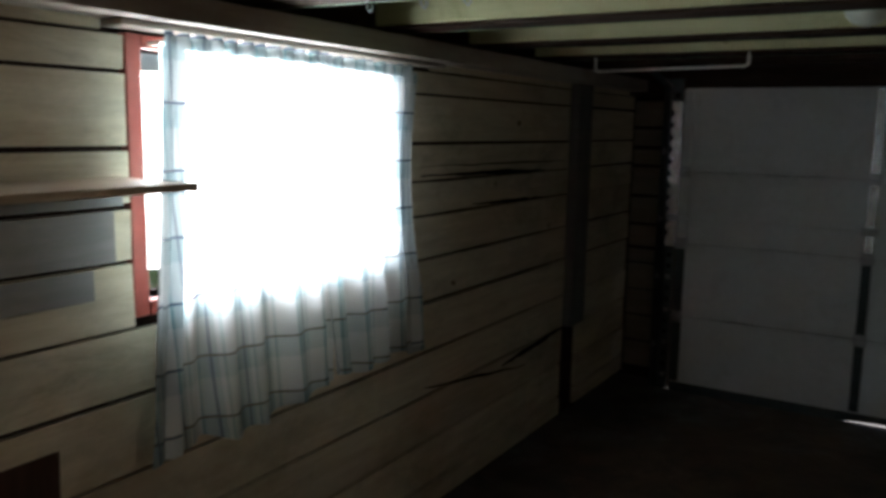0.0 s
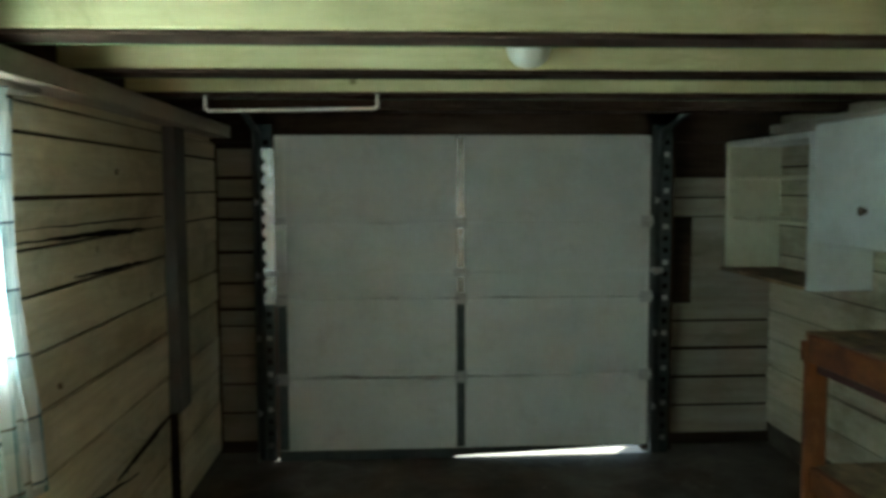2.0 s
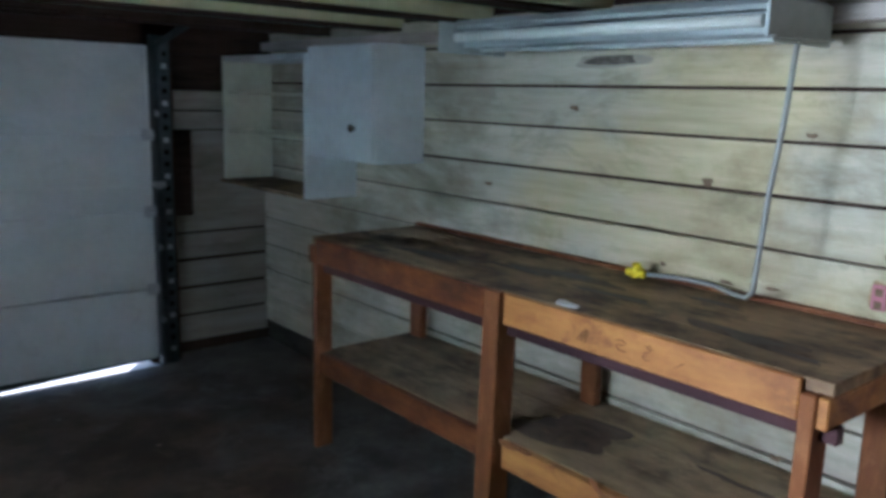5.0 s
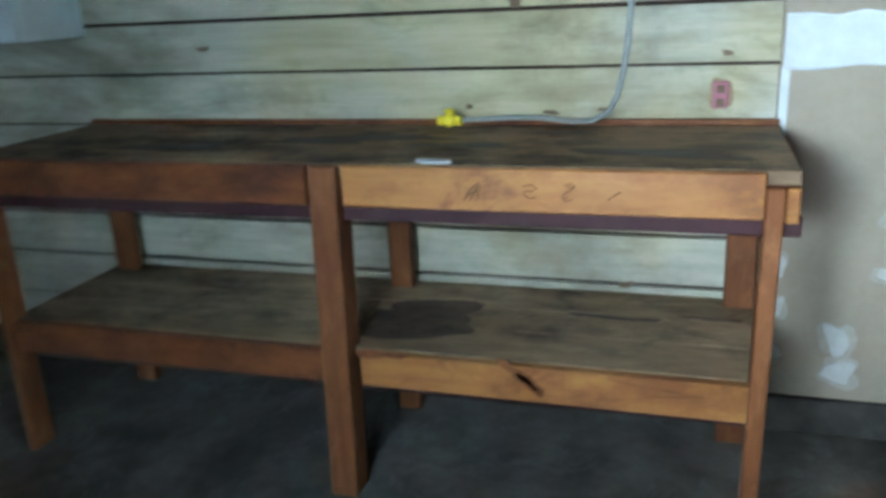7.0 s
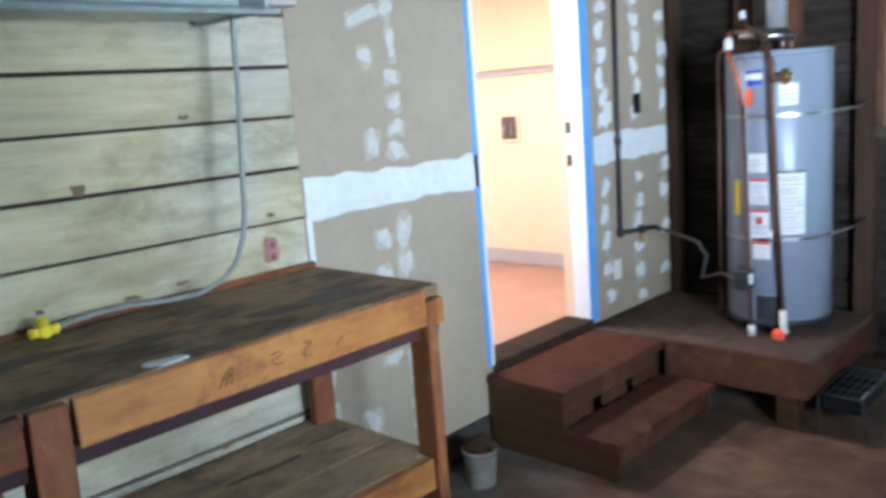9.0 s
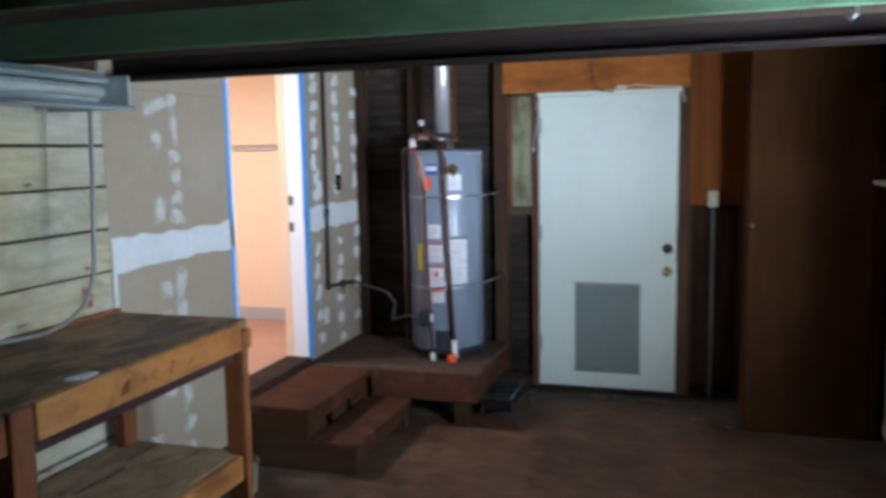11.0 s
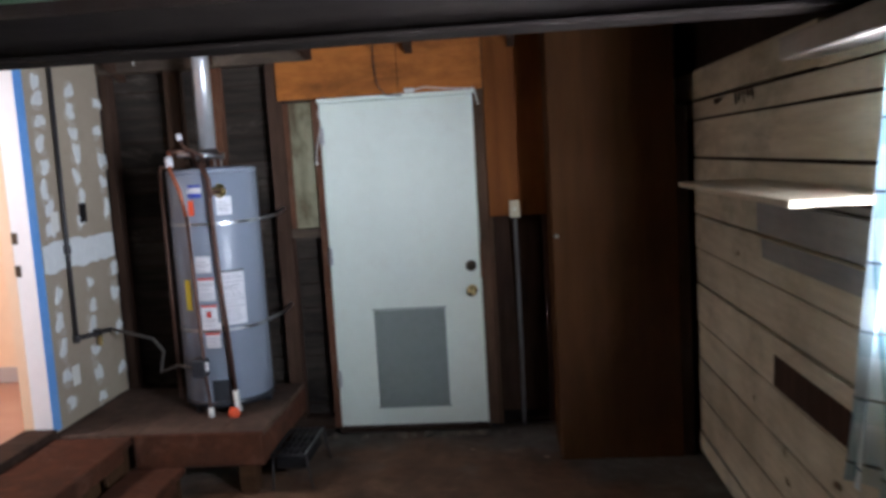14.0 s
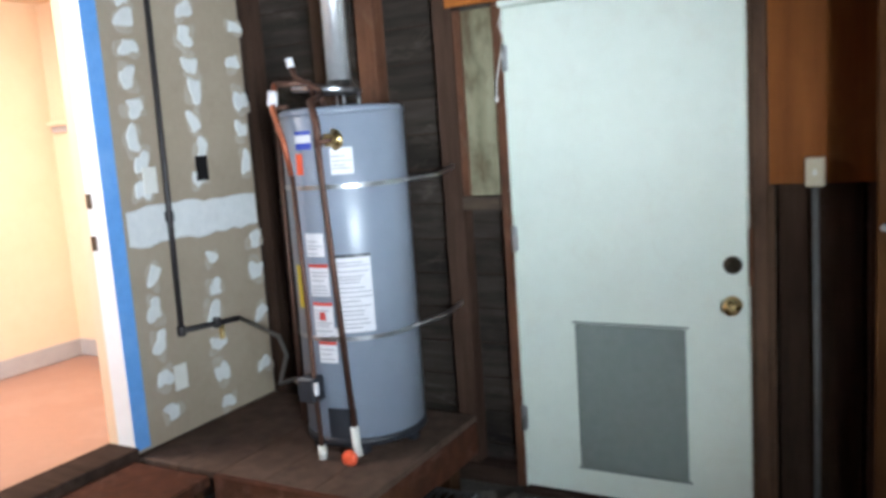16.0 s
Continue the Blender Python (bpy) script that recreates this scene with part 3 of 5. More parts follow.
planks(wall_west, "x", 0.0, W_ROWS, west_spans, board_paint_lightened)
for ya, yb in ((2.21, 2.79), (4.31, 5.74), (5.965, L)):
    box_part("plank", (-0.02, ya, 1.898), (0.001, yb, 1.9245), board_paint_lightened, wall_west, 0.0)
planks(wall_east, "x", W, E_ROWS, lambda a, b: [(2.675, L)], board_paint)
box_part("footing", (W + 0.004, 0.95, 0.0), (W + 0.0215, L - 0.03, 0.128), footing_dark, wall_east, 0.004, "dark grimy concrete footing under the boards")
box_part("corner_post", (-0.02, 5.75, 0.55), (0.05, 5.955, 1.93), post_grey, wall_west, 0.004, "dark grey upright board on the wall")


def north_spans(za, zb):
    out = [(0.02, GX0 - 0.06)]
    if zb < 0.90 or 1.43 <= za < 1.65:
        out.append((GX1 + 0.16, W))
    return out


N_ROWS = [0.07, 0.25, 0.43, 0.61, 0.79, 0.89, 1.05, 1.24, 1.44, 1.56, 1.69, 1.87]
planks(wall_north, "y", L - 0.022, N_ROWS, north_spans, board_paint_shaded, gap=0.02)
box_part("upright_board", (2.93, L - 0.012, 0.89), (W, L - 0.002, 1.44), board_paint_shaded, wall_north, 0.002, "upright weathered board in a recess")
box_part("recess_sill", (2.79, L - 0.05, 0.885), (W - 0.02, L - 0.024, 0.905), board_paint_shaded, wall_north, 0.002)

# top plates along both long walls
plate_w = tagged(box_part("trim_west", (-0.02, 2.21, 1.925), (0.12, L, 1.995), rail_wood, None, 0.004), "grey-white wooden top plate along the window wall", "trim", kind="structure")
box_part("ledger", (-0.02, 2.8, 1.905), (0.07, 4.3, 1.923), rail_wood, plate_w, 0.003)
tagged(box_part("trim_east", (W - 0.07, 2.66, 1.945), (W + 0.02, L, 1.998), rail_wood, None, 0.004), "weathered wooden top plate along the plank wall", "trim", kind="structure")

# overhead beams
for k, (yb, m, lab) in enumerate(((2.53, near_black, "near-black wooden beam across the garage"), (3.25, joist_paint, "pale green painted beam across the garage"),
                                  (3.95, joist_paint, "pale green painted beam across the garage"), (4.63, joist_paint, "pale green painted beam across the garage"),
                                  (5.30, joist_paint, "pale green painted beam across the garage"), (5.98, dark_wood, "dark old wooden beam across the garage"))):
    beam = thing("ceiling_beam", lab, "beam", "beams across the garage")
    box_part("beam_timber", (-0.02, yb, 2.034), (W + 0.02, yb + 0.055, 2.23), m, beam, 0.004)
    if m is joist_paint:
        box_part("north_face_board", (-0.02, yb + 0.141, 2.018), (W + 0.02, yb + 0.155, 2.23), mint_paint, beam, 0.003, "mint green painted board")
    box_part("underside_board", (-0.02, yb + 0.003, 2.018), (W + 0.02, yb + 0.14, 2.032), near_black if yb < 3 else dark_wood, beam, 0.003, "dark brown unpainted underside")

# pitched roof over the beams
bm = bmesh.new()
for ya, yb in ((-0.25, 3.42), (7.15, 3.42)):
    za, zb = 2.42 + 0.42 * -0.25, 2.42 + 0.42 * 3.42
    v = [bm.verts.new(p) for p in ((-0.3, ya, za), (W + 0.3, ya, za), (W + 0.3, yb, zb), (-0.3, yb, zb))]
    t = [bm.verts.new(q.co + Vector((0, 0, 0.06))) for q in v]
    bm.faces.new(v)
    bm.faces.new(t)
    for i in range(4):
        bm.faces.new((v[i], v[(i + 1) % 4], t[(i + 1) % 4], t[i]))
bmesh.ops.recalc_face_normals(bm, faces=bm.faces)
roof = tagged(mesh_ob("ceiling", bm, dark_wood), "dark wooden roof boards over the garage", "ceiling", kind="structure")
structure("wall_west_gable", [((-0.13, -0.15, 2.5), (-0.03, L + 0.1, 3.95))], dark_wood, "dark boarded gable above the window wall")
for k in range(6):
    xr = 0.3 + 0.6 * k
    bm = bmesh.new()
    add_box(bm, (xr, -0.1, 0), (xr + 0.045, 3.4, 0.12))
    for vv in bm.verts:
        vv.co.z += 2.42 + 0.42 * vv.co.y - 0.125
    tagged(mesh_ob("rafter", bm, dark_wood_v), "dark roof rafter above the water heater", "rafter", "rafters")
structure("wall_north_eave", [((-0.13, L, 2.6), (W + 0.13, L + 0.1, 2.75))], dark_wood, "dark boards under the eave")

# ---- back wall: framing, plywood, door ----
for za in [0.02 + 0.155 * k for k in range(16)]:
    for xa, xb in ((2.12, W + 0.02), (0.72, 1.12)):
        box_part("sheathing_board", (xa, -0.098, za + 0.004), (xb, -0.085 + rng.uniform(-0.004, 0.004), za + 0.151), sheathing, wall_south, 0.0, "", 0.001, rng)
for xs, xe, m in ((2.31, 2.40, dark_wood_v), (2.69, 2.785, red_stud), (2.94, 3.03, old_brown_stud), (3.38, W, dark_wood_v), (2.085, 2.13, red_stud), (1.10, 1.148, old_brown_stud), (0.74, 0.785, dark_wood_v)):
    box_part("stud", (xs, -0.084, 0.03), (xe, 0.0, 2.36), m, wall_south, 0.003)
box_part("bay_infill", (2.132, -0.05, 1.30), (2.308, -0.02, 2.06), insulation, wall_south, 0.003, "pale dusty board in the stud bay")
box_part("bay_trim", (2.275, -0.019, 1.30), (2.308, -0.002, 2.06), red_stud, wall_south, 0.002)
box_part("blocking", (2.132, -0.084, 1.24), (2.308, 0.01, 1.298), dusty_plate, wall_south, 0.003)
box_part("sill_plate", (2.13, -0.084, 0.03), (W, 0.02, 0.11), dark_wood, wall_south, 0.003)
box_part("wall_top_plate", (2.12, -0.084, 2.30), (W + 0.02, 0.03, 2.38), dusty_plate, wall_south, 0.003)
box_part("header_panel", (1.60, 0.003, 2.075), (2.33, 0.018, 2.40), plywood_header, wall_south, 0.002, "orange-brown stained plywood over the door")
box_part("header_panel", (1.10, 0.003, 2.075), (1.596, 0.018, 2.40), plywood_header, wall_south, 0.002, "orange-brown stained plywood over the door")
box_part("plywood_panel", (0.05, 0.003, 1.315), (1.095, 0.016, 2.40), plywood, wall_south, 0.002, "red-brown stained plywood beside the door")
box_part("wood_strip", (1.075, 0.003, 0.03), (1.10, 0.02, 1.31), old_brown_stud, wall_south, 0.002)
box_part("backing_board", (0.80, -0.06, 0.10), (1.07, -0.045, 1.31), dark_wood_v, wall_south, 0.002)

closet = thing("closet", "tall dark red-brown panelled closet standing in the corner", "closet")
box_part("front_panel", (0.10, 0.525, 0.0), (0.755, 0.545, 2.45), closet_wood, closet, 0.003)
box_part("side_panel", (0.735, 0.02, 0.0), (0.757, 0.523, 2.45), closet_wood, closet, 0.003)
# Dark strip stands in for the shaded gap between closet and wall boards.
box_part("edge_strip", (0.04, 0.47, 0.0), (0.098, 0.53, 1.88), dark_wood_v, closet, 0.003)
lathe_part("knob", (0.735, 0.545, 1.235), [(0.006, 0.0), (0.006, 0.008), (0.011, 0.012), (0.010, 0.018), (0.004, 0.021)], galv, closet, 12, "y", "tiny bright metal knob")

door = thing("door_1", "closed white flush door with a grey panel near its foot", "door")
door["kind"] = "structure"
DX0, DX1, DZ0, DZ1 = 1.172, 2.077, 0.045, 2.043
box_part("door_leaf", (DX0, -0.042, DZ0), (DX1, 0.0, DZ1), white_paint, door, 0.003)
box_part("pet_panel", (1.397, 0.001, 0.165), (1.833, 0.012, 0.772), pet_grey, door, 0.004, "grey cover over the pet flap")
for lo, hi in (((1.385, 0.0, 0.155), (1.845, 0.006, 0.163)), ((1.385, 0.0, 0.774), (1.845, 0.006, 0.782))):
    box_part("panel_rim", lo, hi, pet_grey, door, 0.001)
for zh in (0.30, 1.07, 1.80):
    h = box_part("hinge", (2.066, 0.0, zh), (2.09, 0.012, zh + 0.10), galv, door, 0.002, "steel butt hinge")
    tube_part("hinge_pin", [(2.081, 0.014, zh - 0.005), (2.081, 0.014, zh + 0.105)], 0.006, galv, h, 8)
lathe_part("deadbolt", (1.222, 0, 1.024), [(0.033, 0.0), (0.033, 0.01), (0.026, 0.018), (0.012, 0.02), (0.012, 0.03)], bronze, door, 20, "y", "dark bronze deadbolt")
lathe_part("door_knob", (1.222, 0, 0.876), [(0.032, 0.0), (0.032, 0.008), (0.013, 0.014), (0.013, 0.035), (0.026, 0.042), (0.031, 0.056), (0.026, 0.068), (0.008, 0.072)], brass, door, 20, "y", "worn brass knob")
frame_door = thing("door_frame", "worn brown door frame with pale stop round the white door", "door frame")
frame_door["kind"] = "structure"
box_part("jamb", (DX1 + 0.003, -0.08, 0.03), (DX1 + 0.008, 0.006, DZ1 + 0.012), white_paint, frame_door, 0.001)
box_part("jamb", (DX0 - 0.009, -0.08, 0.03), (DX0 - 0.004, 0.006, DZ1 + 0.012), white_paint, frame_door, 0.001)
box_part("jamb_edge", (DX0 - 0.024, -0.08, 0.03), (DX0 - 0.0095, 0.010, DZ1 + 0.02), old_brown_stud, frame_door, 0.002)
box_part("head", (DX0 - 0.022, -0.08, DZ1 + 0.006), (DX1 + 0.02, 0.012, DZ1 + 0.03), white_paint, frame_door, 0.002)
box_part("door_sill", (DX0 - 0.02, -0.08, 0.012), (DX1 + 0.02, 0.03, 0.040), dark_wood, frame_door, 0.003)
box_part("strike", (DX0 - 0.024, 0.0, 0.95), (DX0 - 0.006, 0.016, 1.16), red_stud, frame_door, 0.002)
latch = thing("door_catch", "small pale metal catch with a wire above the white door", "catch")
box_part("catch_body", (1.50, 0.018, 2.075), (1.56, 0.045, 2.10), pvc, latch, 0.004)
tube_part("wire", [(1.52, 0.03, 2.085), (1.44, 0.04, 2.10), (1.34, 0.035, 2.088), (1.24, 0.03, 2.08), (1.15, 0.03, 2.078), (1.13, 0.03, 1.98)], 0.004, pvc, latch, 6)

cord = thing("dark_cord", "thin dark cord stapled down the plywood over the door", "cord")
tube_part("strand", [(1.734, 0.025, 2.37), (1.733, 0.025, 2.242), (1.72, 0.025, 2.133), (1.674, 0.025, 2.07), (1.576, 0.025, 2.06)], 0.004, black_pipe, cord, 6)
pull = thing("door_string", "short white string hanging beside the door hinge", "string")
tube_part("strand", [(2.076, 0.015, 2.029), (2.091, 0.015, 1.983), (2.075, 0.015, 1.925), (2.099, 0.015, 1.828), (2.115, 0.015, 1.757), (2.118, 0.015, 1.691)], 0.0032, pvc, pull, 6)
lathe_part("bead", (2.118, 0.015, 1.691), [(0.004, -0.012), (0.008, -0.008), (0.008, 0.008), (0.004, 0.012)], pvc, pull, 8)

light_switch = thing("light_switch", "beige surface switch box over a grey conduit", "switch")
box_part("switch_box", (0.915, 0.016, 1.305), (0.975, 0.055, 1.405), beige_plastic, light_switch, 0.005)
box_part("toggle", (0.938, 0.055, 1.345), (0.952, 0.067, 1.365), pvc, light_switch, 0.002)
tube_part("conduit", [(0.945, 0.03, 1.30), (0.945, 0.02, 1.0), (0.943, 0.0, 0.5), (0.945, 0.0, 0.02)], 0.011, post_grey, light_switch, 10)

# ---- doorway and wallboard on the house side ----
wb = thing("wallboard", "bare brown-grey wallboard with white joint compound", "wallboard")
wb["kind"] = "structure"
box_part("board_panel", (W, 1.702, 0.14), (W + 0.018, 2.672, 1.995), drywall, wb, 0.001)
box_part("board_panel", (W, 1.702, 1.997), (W + 0.018, 2.672, 3.4), drywall, wb, 0.001)
box_part("board_panel", (W, 0.02, 0.345), (W + 0.018, d0 - 0.003, 2.40), drywall, wb, 0.001)
box_part("board_panel", (W, d0, e1 + 0.02), (W + 0.018, d1 - 0.002, 2.40), drywall, wb, 0.001)
bm = bmesh.new()
add_box(bm, (W, 0.02, 2.402), (W + 0.018, d1, 3.0))
for vv in bm.verts:
    if vv.co.z > 2.6:
        vv.co.z = 2.41 + 0.42 * vv.co.y
part("board_panel", bm, mud, wb)


def patch(yc, zc, wide, high, rough=0.22):
    """A knife-wide dab of compound: a thin feathered rim under a thicker middle."""
    turn = rng.uniform(-0.35, 0.35)
    u, v = (0, math.cos(turn), math.sin(turn)), (0, math.sin(turn), -math.cos(turn))
    lift = rng.uniform(0.0, 0.0007)
    blob_part("compound_rim", (W - 0.0003 - lift, yc + rng.uniform(-0.006, 0.006), zc - rng.uniform(0.0, 0.01)), u, v, wide * 1.25, high * 1.3, 0.0012, mud_thin, wb, rng, rough)
    blob_part("compound_patch", (W - 0.0012 - lift, yc, zc), u, v, wide * 0.95, high * 0.95, 0.0042, mud if yc < 1 else dab, wb, rng, rough)


def mud_strip(ya, yb, za, zb, name="compound_band"):
    """A trowelled band with wavering edges."""
    bm = bmesh.new()
    nseg = 14
    rows = []
    for i in range(nseg + 1):
        yy = ya + (yb - ya) * i / nseg
        lo, hi = za + rng.uniform(-0.012, 0.012), zb + rng.uniform(-0.012, 0.012)
        rows.append([bm.verts.new((W - 0.0005, yy, lo)), bm.verts.new((W - 0.004, yy, lo + 0.008)), bm.verts.new((W - 0.004, yy, hi - 0.008)), bm.verts.new((W - 0.0005, yy, hi))])
    for a, b in zip(rows, rows[1:]):
        for k in range(3):
            bm.faces.new((a[k], a[k + 1], b[k + 1], b[k]))
    bmesh.ops.recalc_face_normals(bm, faces=bm.faces)
    part(name, bm, mud, wb)


mud_strip(1.705, 2.665, 1.20, 1.345)
mud_strip(0.03, d0 - 0.1, 1.19, 1.35)
mud_strip(2.645, 2.67, 0.95, 1.20, "corner_compound")
for yc, dabs in ((2.185, ((0.248, 0.075, 0.05), (0.375, 0.08, 0.06), (0.526, 0.06, 0.11), (0.67, 0.085, 0.09), (0.82, 0.09, 0.075), (0.949, 0.065, 0.10), (1.081, 0.07, 0.13), (1.41, 0.075, 0.07), (1.50, 0.07, 0.06), (1.60, 0.065, 0.06), (1.70, 0.065, 0.06), (1.83, 0.05, 0.10), (1.96, 0.07, 0.06))),
                 (2.31, ((0.576, 0.09, 0.045), (0.762, 0.08, 0.06), (0.906, 0.085, 0.10), (1.073, 0.075, 0.07), (1.45, 0.06, 0.10), (1.78, 0.06, 0.06), (1.93, 0.14, 0.06))),
                 (2.44, ((0.238, 0.11, 0.07), (0.35, 0.075, 0.10)))):
    for zc, wide, high in dabs:
        patch(yc + rng.uniform(-0.012, 0.012), zc, wide, high)
for zc in (0.30, 0.45, 0.58, 0.72, 0.86):
    patch(2.635, zc, 0.045, 0.08)
for yc, zs in ((0.70, (0.47, 0.62, 0.78, 0.93, 1.06, 1.42, 1.53, 1.64, 1.76, 1.88, 2.0, 2.12, 2.22)), (0.36, (0.40, 0.55, 0.68, 0.82, 0.95, 1.10, 1.45, 1.58, 1.70, 1.83, 1.95, 2.07, 2.18)),
               (0.07, (0.52, 0.75, 0.98, 1.12, 1.50, 1.66, 1.80, 1.97, 2.12))):
    for zc in zs:
        patch(yc + rng.uniform(-0.02, 0.02), zc + rng.uniform(-0.015, 0.015), rng.uniform(0.065, 0.095), rng.uniform(0.06, 0.105))

frame_in = thing("doorway_frame", "white painted doorway jamb edged with blue masking tape", "door frame")
frame_in["kind"] = "structure"
box_part("jamb", (W - 0.012, d0 - 0.018, HZ - 0.02), (W + 0.095, d0, e1), jamb_white, frame_in, 0.002)
box_part("return", (W + 0.096, d0 - 0.018, HZ - 0.02), (W + 0.151, d0 - 0.001, e1), peach, frame_in, 0.002, "peach painted wall edge")
box_part("jamb", (W - 0.012, d1, HZ - 0.02), (W + 0.15, d1 + 0.012, e1), jamb_white, frame_in, 0.002)
box_part("head", (W - 0.012, d0, e1), (W + 0.15, d1, e1 + 0.018), jamb_white, frame_in, 0.002)
box_part("masking_tape", (W - 0.015, d0 - 0.072, HZ - 0.02), (W - 0.0125, d0 + 0.004, e1 + 0.03), tape, frame_in, 0.0, "strip of blue masking tape")
box_part("casing", (W - 0.0121, d0 - 0.07, HZ - 0.02), (W - 0.001, d0 - 0.019, e1 + 0.02), jamb_white, frame_in, 0.001)
box_part("masking_tape", (W - 0.004, d1 + 0.013, HZ - 0.02), (W - 0.001, d1 + 0.04, e1 + 0.03), tape, frame_in, 0.0, "strip of blue masking tape")
box_part("masking_tape", (W - 0.004, d0, e1 + 0.02), (W - 0.001, d1, e1 + 0.06), tape, frame_in, 0.0, "strip of blue masking tape")
for zc in (1.40, 1.23):
    box_part("strike_plate", (W + 0.062, d0 + 0.0005, zc - 0.03), (W + 0.094, d0 + 0.003, zc + 0.03), bronze, frame_in, 0.001)
box_part("threshold", (W - 0.03, d0, e0 - 0.045), (W + 0.15, d1, HZ), dark_wood, frame_in, 0.004, "dark wooden threshold")

# room beyond the doorway
RX, RY0, RY1, RZ = 5.05, -0.10, 3.2, 2.46
structure("floor_house", [((W + 0.132, RY0 - 0.1, HZ - 0.1), (RX + 0.1, RY1 + 0.1, HZ - 0.004))], terracotta, "terracotta coloured floor of the room beyond", "floor")
structure("wall_house", [((RX, RY0 - 0.1, HZ), (RX + 0.1, RY1 + 0.1, RZ)), ((W + 0.132, RY0 - 0.1, HZ), (RX, RY0, RZ)), ((W + 0.132, RY1, HZ), (RX, RY1 + 0.1, RZ)),
                                      ((W + 0.131, RY0, HZ), (W + 0.150, d0 - 0.02, RZ)), ((W + 0.131, d1 + 0.014, HZ), (W + 0.150, RY1, RZ)), ((W + 0.131, d0, e1 + 0.02), (W + 0.150, d1, RZ))],
                       peach, "peach painted walls of the room beyond")
structure("ceiling_house", [((W + 0.132, RY0 - 0.1, RZ), (RX + 0.1, RY1 + 0.1, RZ + 0.1))], peach, "peach painted ceiling of the room beyond", "ceiling")
structure("baseboard", [((W + 0.152, RY0, HZ), (RX, RY0 + 0.014, HZ + 0.10)), ((RX - 0.014, RY0 + 0.016, HZ), (RX, RY1, HZ + 0.10))], base_grey, "grey baseboard in the room beyond", "baseboard")
rail = thing("wall_shelf_rail", "peach painted shelf rail on the wall of the room beyond", "shelf rail")
box_part("shelf", (W + 0.16, RY0, 1.765), (RX - 0.02, RY0 + 0.05, 1.785), peach, rail, 0.003)
box_part("cleat", (W + 0.16, RY0, 1.725), (RX - 0.02, RY0 + 0.02, 1.763), base_grey, rail, 0.002)
vent = thing("wall_box", "recessed utility box in the wall of the room beyond", "utility box")
box_part("box_frame", (4.62, RY0, 1.255), (4.805, RY0 + 0.012, 1.465), peach, vent, 0.003)
box_part("box_back", (4.645, RY0 + 0.012, 1.28), (4.78, RY0 + 0.015, 1.44), box_shadow, vent, 0.001)
for xv in (4.68, 4.74):
    tube_part("valve", [(xv, RY0 + 0.016, 1.31), (xv, RY0 + 0.03, 1.35), (xv, RY0 + 0.016, 1.38)], 0.008, galv, vent, 8)

# ---- overhead garage door ----
gd = thing("garage_door", "closed grey-white sectional overhead door with a gap of daylight below", "garage door")
GY = 6.64
ZS = [0.0, 0.50, 0.974, 1.426, 1.94]
for k in range(4):
    bm = bmesh.new()
    add_box(bm, (0.385, GY, ZS[k] + (0.004 if k else 0.0)), (2.605, GY + 0.045, ZS[k + 1] - 0.003), 0.004)
    if k == 0:
        for vv in bm.verts:
            if vv.co.z < 0.1:
                vv.co.z += 0.06
    sec = part("door_section", bm, door_panel, gd)
    for xs, xe, m in ((1.443, 1.493, stile_metal if k > 1 else dark_track), (0.385, 0.442, door_panel if k > 1 else dark_track), (2.57, 2.605, door_panel)):
        st = box_part("stile", (xs, GY - 0.014, max(ZS[k], 0.06) + 0.012), (xe, GY - 0.001, ZS[k + 1] - 0.012), m, sec, 0.003, "galvanised steel stile" if m is stile_metal else "")
bm = bmesh.new()
seal = [(0.385, -0.003), (1.38, -0.003), (1.46, 0.012), (2.60, 0.054), (2.605, 0.0595), (0.385, 0.0595)]
fa = [bm.verts.new((x, GY + 0.004, z)) for x, z in seal]
fb = [bm.verts.new((x, GY + 0.02, z)) for x, z in seal]
for k in range(6):
    bm.faces.new((fa[k], fa[(k + 1) % 6], fb[(k + 1) % 6], fb[k]))
bm.faces.new(fa[::-1])
bm.faces.new(fb)
bmesh.ops.recalc_face_normals(bm, faces=bm.faces)
part("bottom_seal", bm, dark_track, gd, "worn rubber seal along the foot of the door")
# Unseen sheet added behind the sections to stop daylight leaking at the seams.
box_part("back_skin", (0.385, GY + 0.0455, 0.064), (2.605, GY + 0.05, 1.94), door_panel, gd, 0.001)
for k in (1, 2, 3):
    for xc in (0.414, 1.469, 2.585):
        hg = box_part("hinge", (xc - 0.035, GY - 0.022, ZS[k] - 0.035), (xc + 0.035, GY - 0.015, ZS[k] + 0.035), galv, gd, 0.003, "galvanised hinge")
        tube_part("hinge_pin", [(xc - 0.04, GY - 0.025, ZS[k]), (xc + 0.04, GY - 0.025, ZS[k])], 0.007, galv, hg, 8)
for xa, xb in ((0.34, 1.44), (1.50, 2.66)):
    tube_part("lock_bar", [(xa, GY - 0.018, 1.13), (xb, GY - 0.018, 1.13)], 0.004, door_panel, gd, 8)
box_part("lock_handle", (1.425, GY - 0.045, 1.105), (1.515, GY - 0.023, 1.155), galv, gd, 0.006)
box_part("latch", (0.32, GY - 0.035, 1.115), (0.40, GY - 0.02, 1.15), galv, gd, 0.004)
box_part("latch", (2.61, GY - 0.035, 1.115), (2.68, GY - 0.02, 1.15), galv, gd, 0.004)

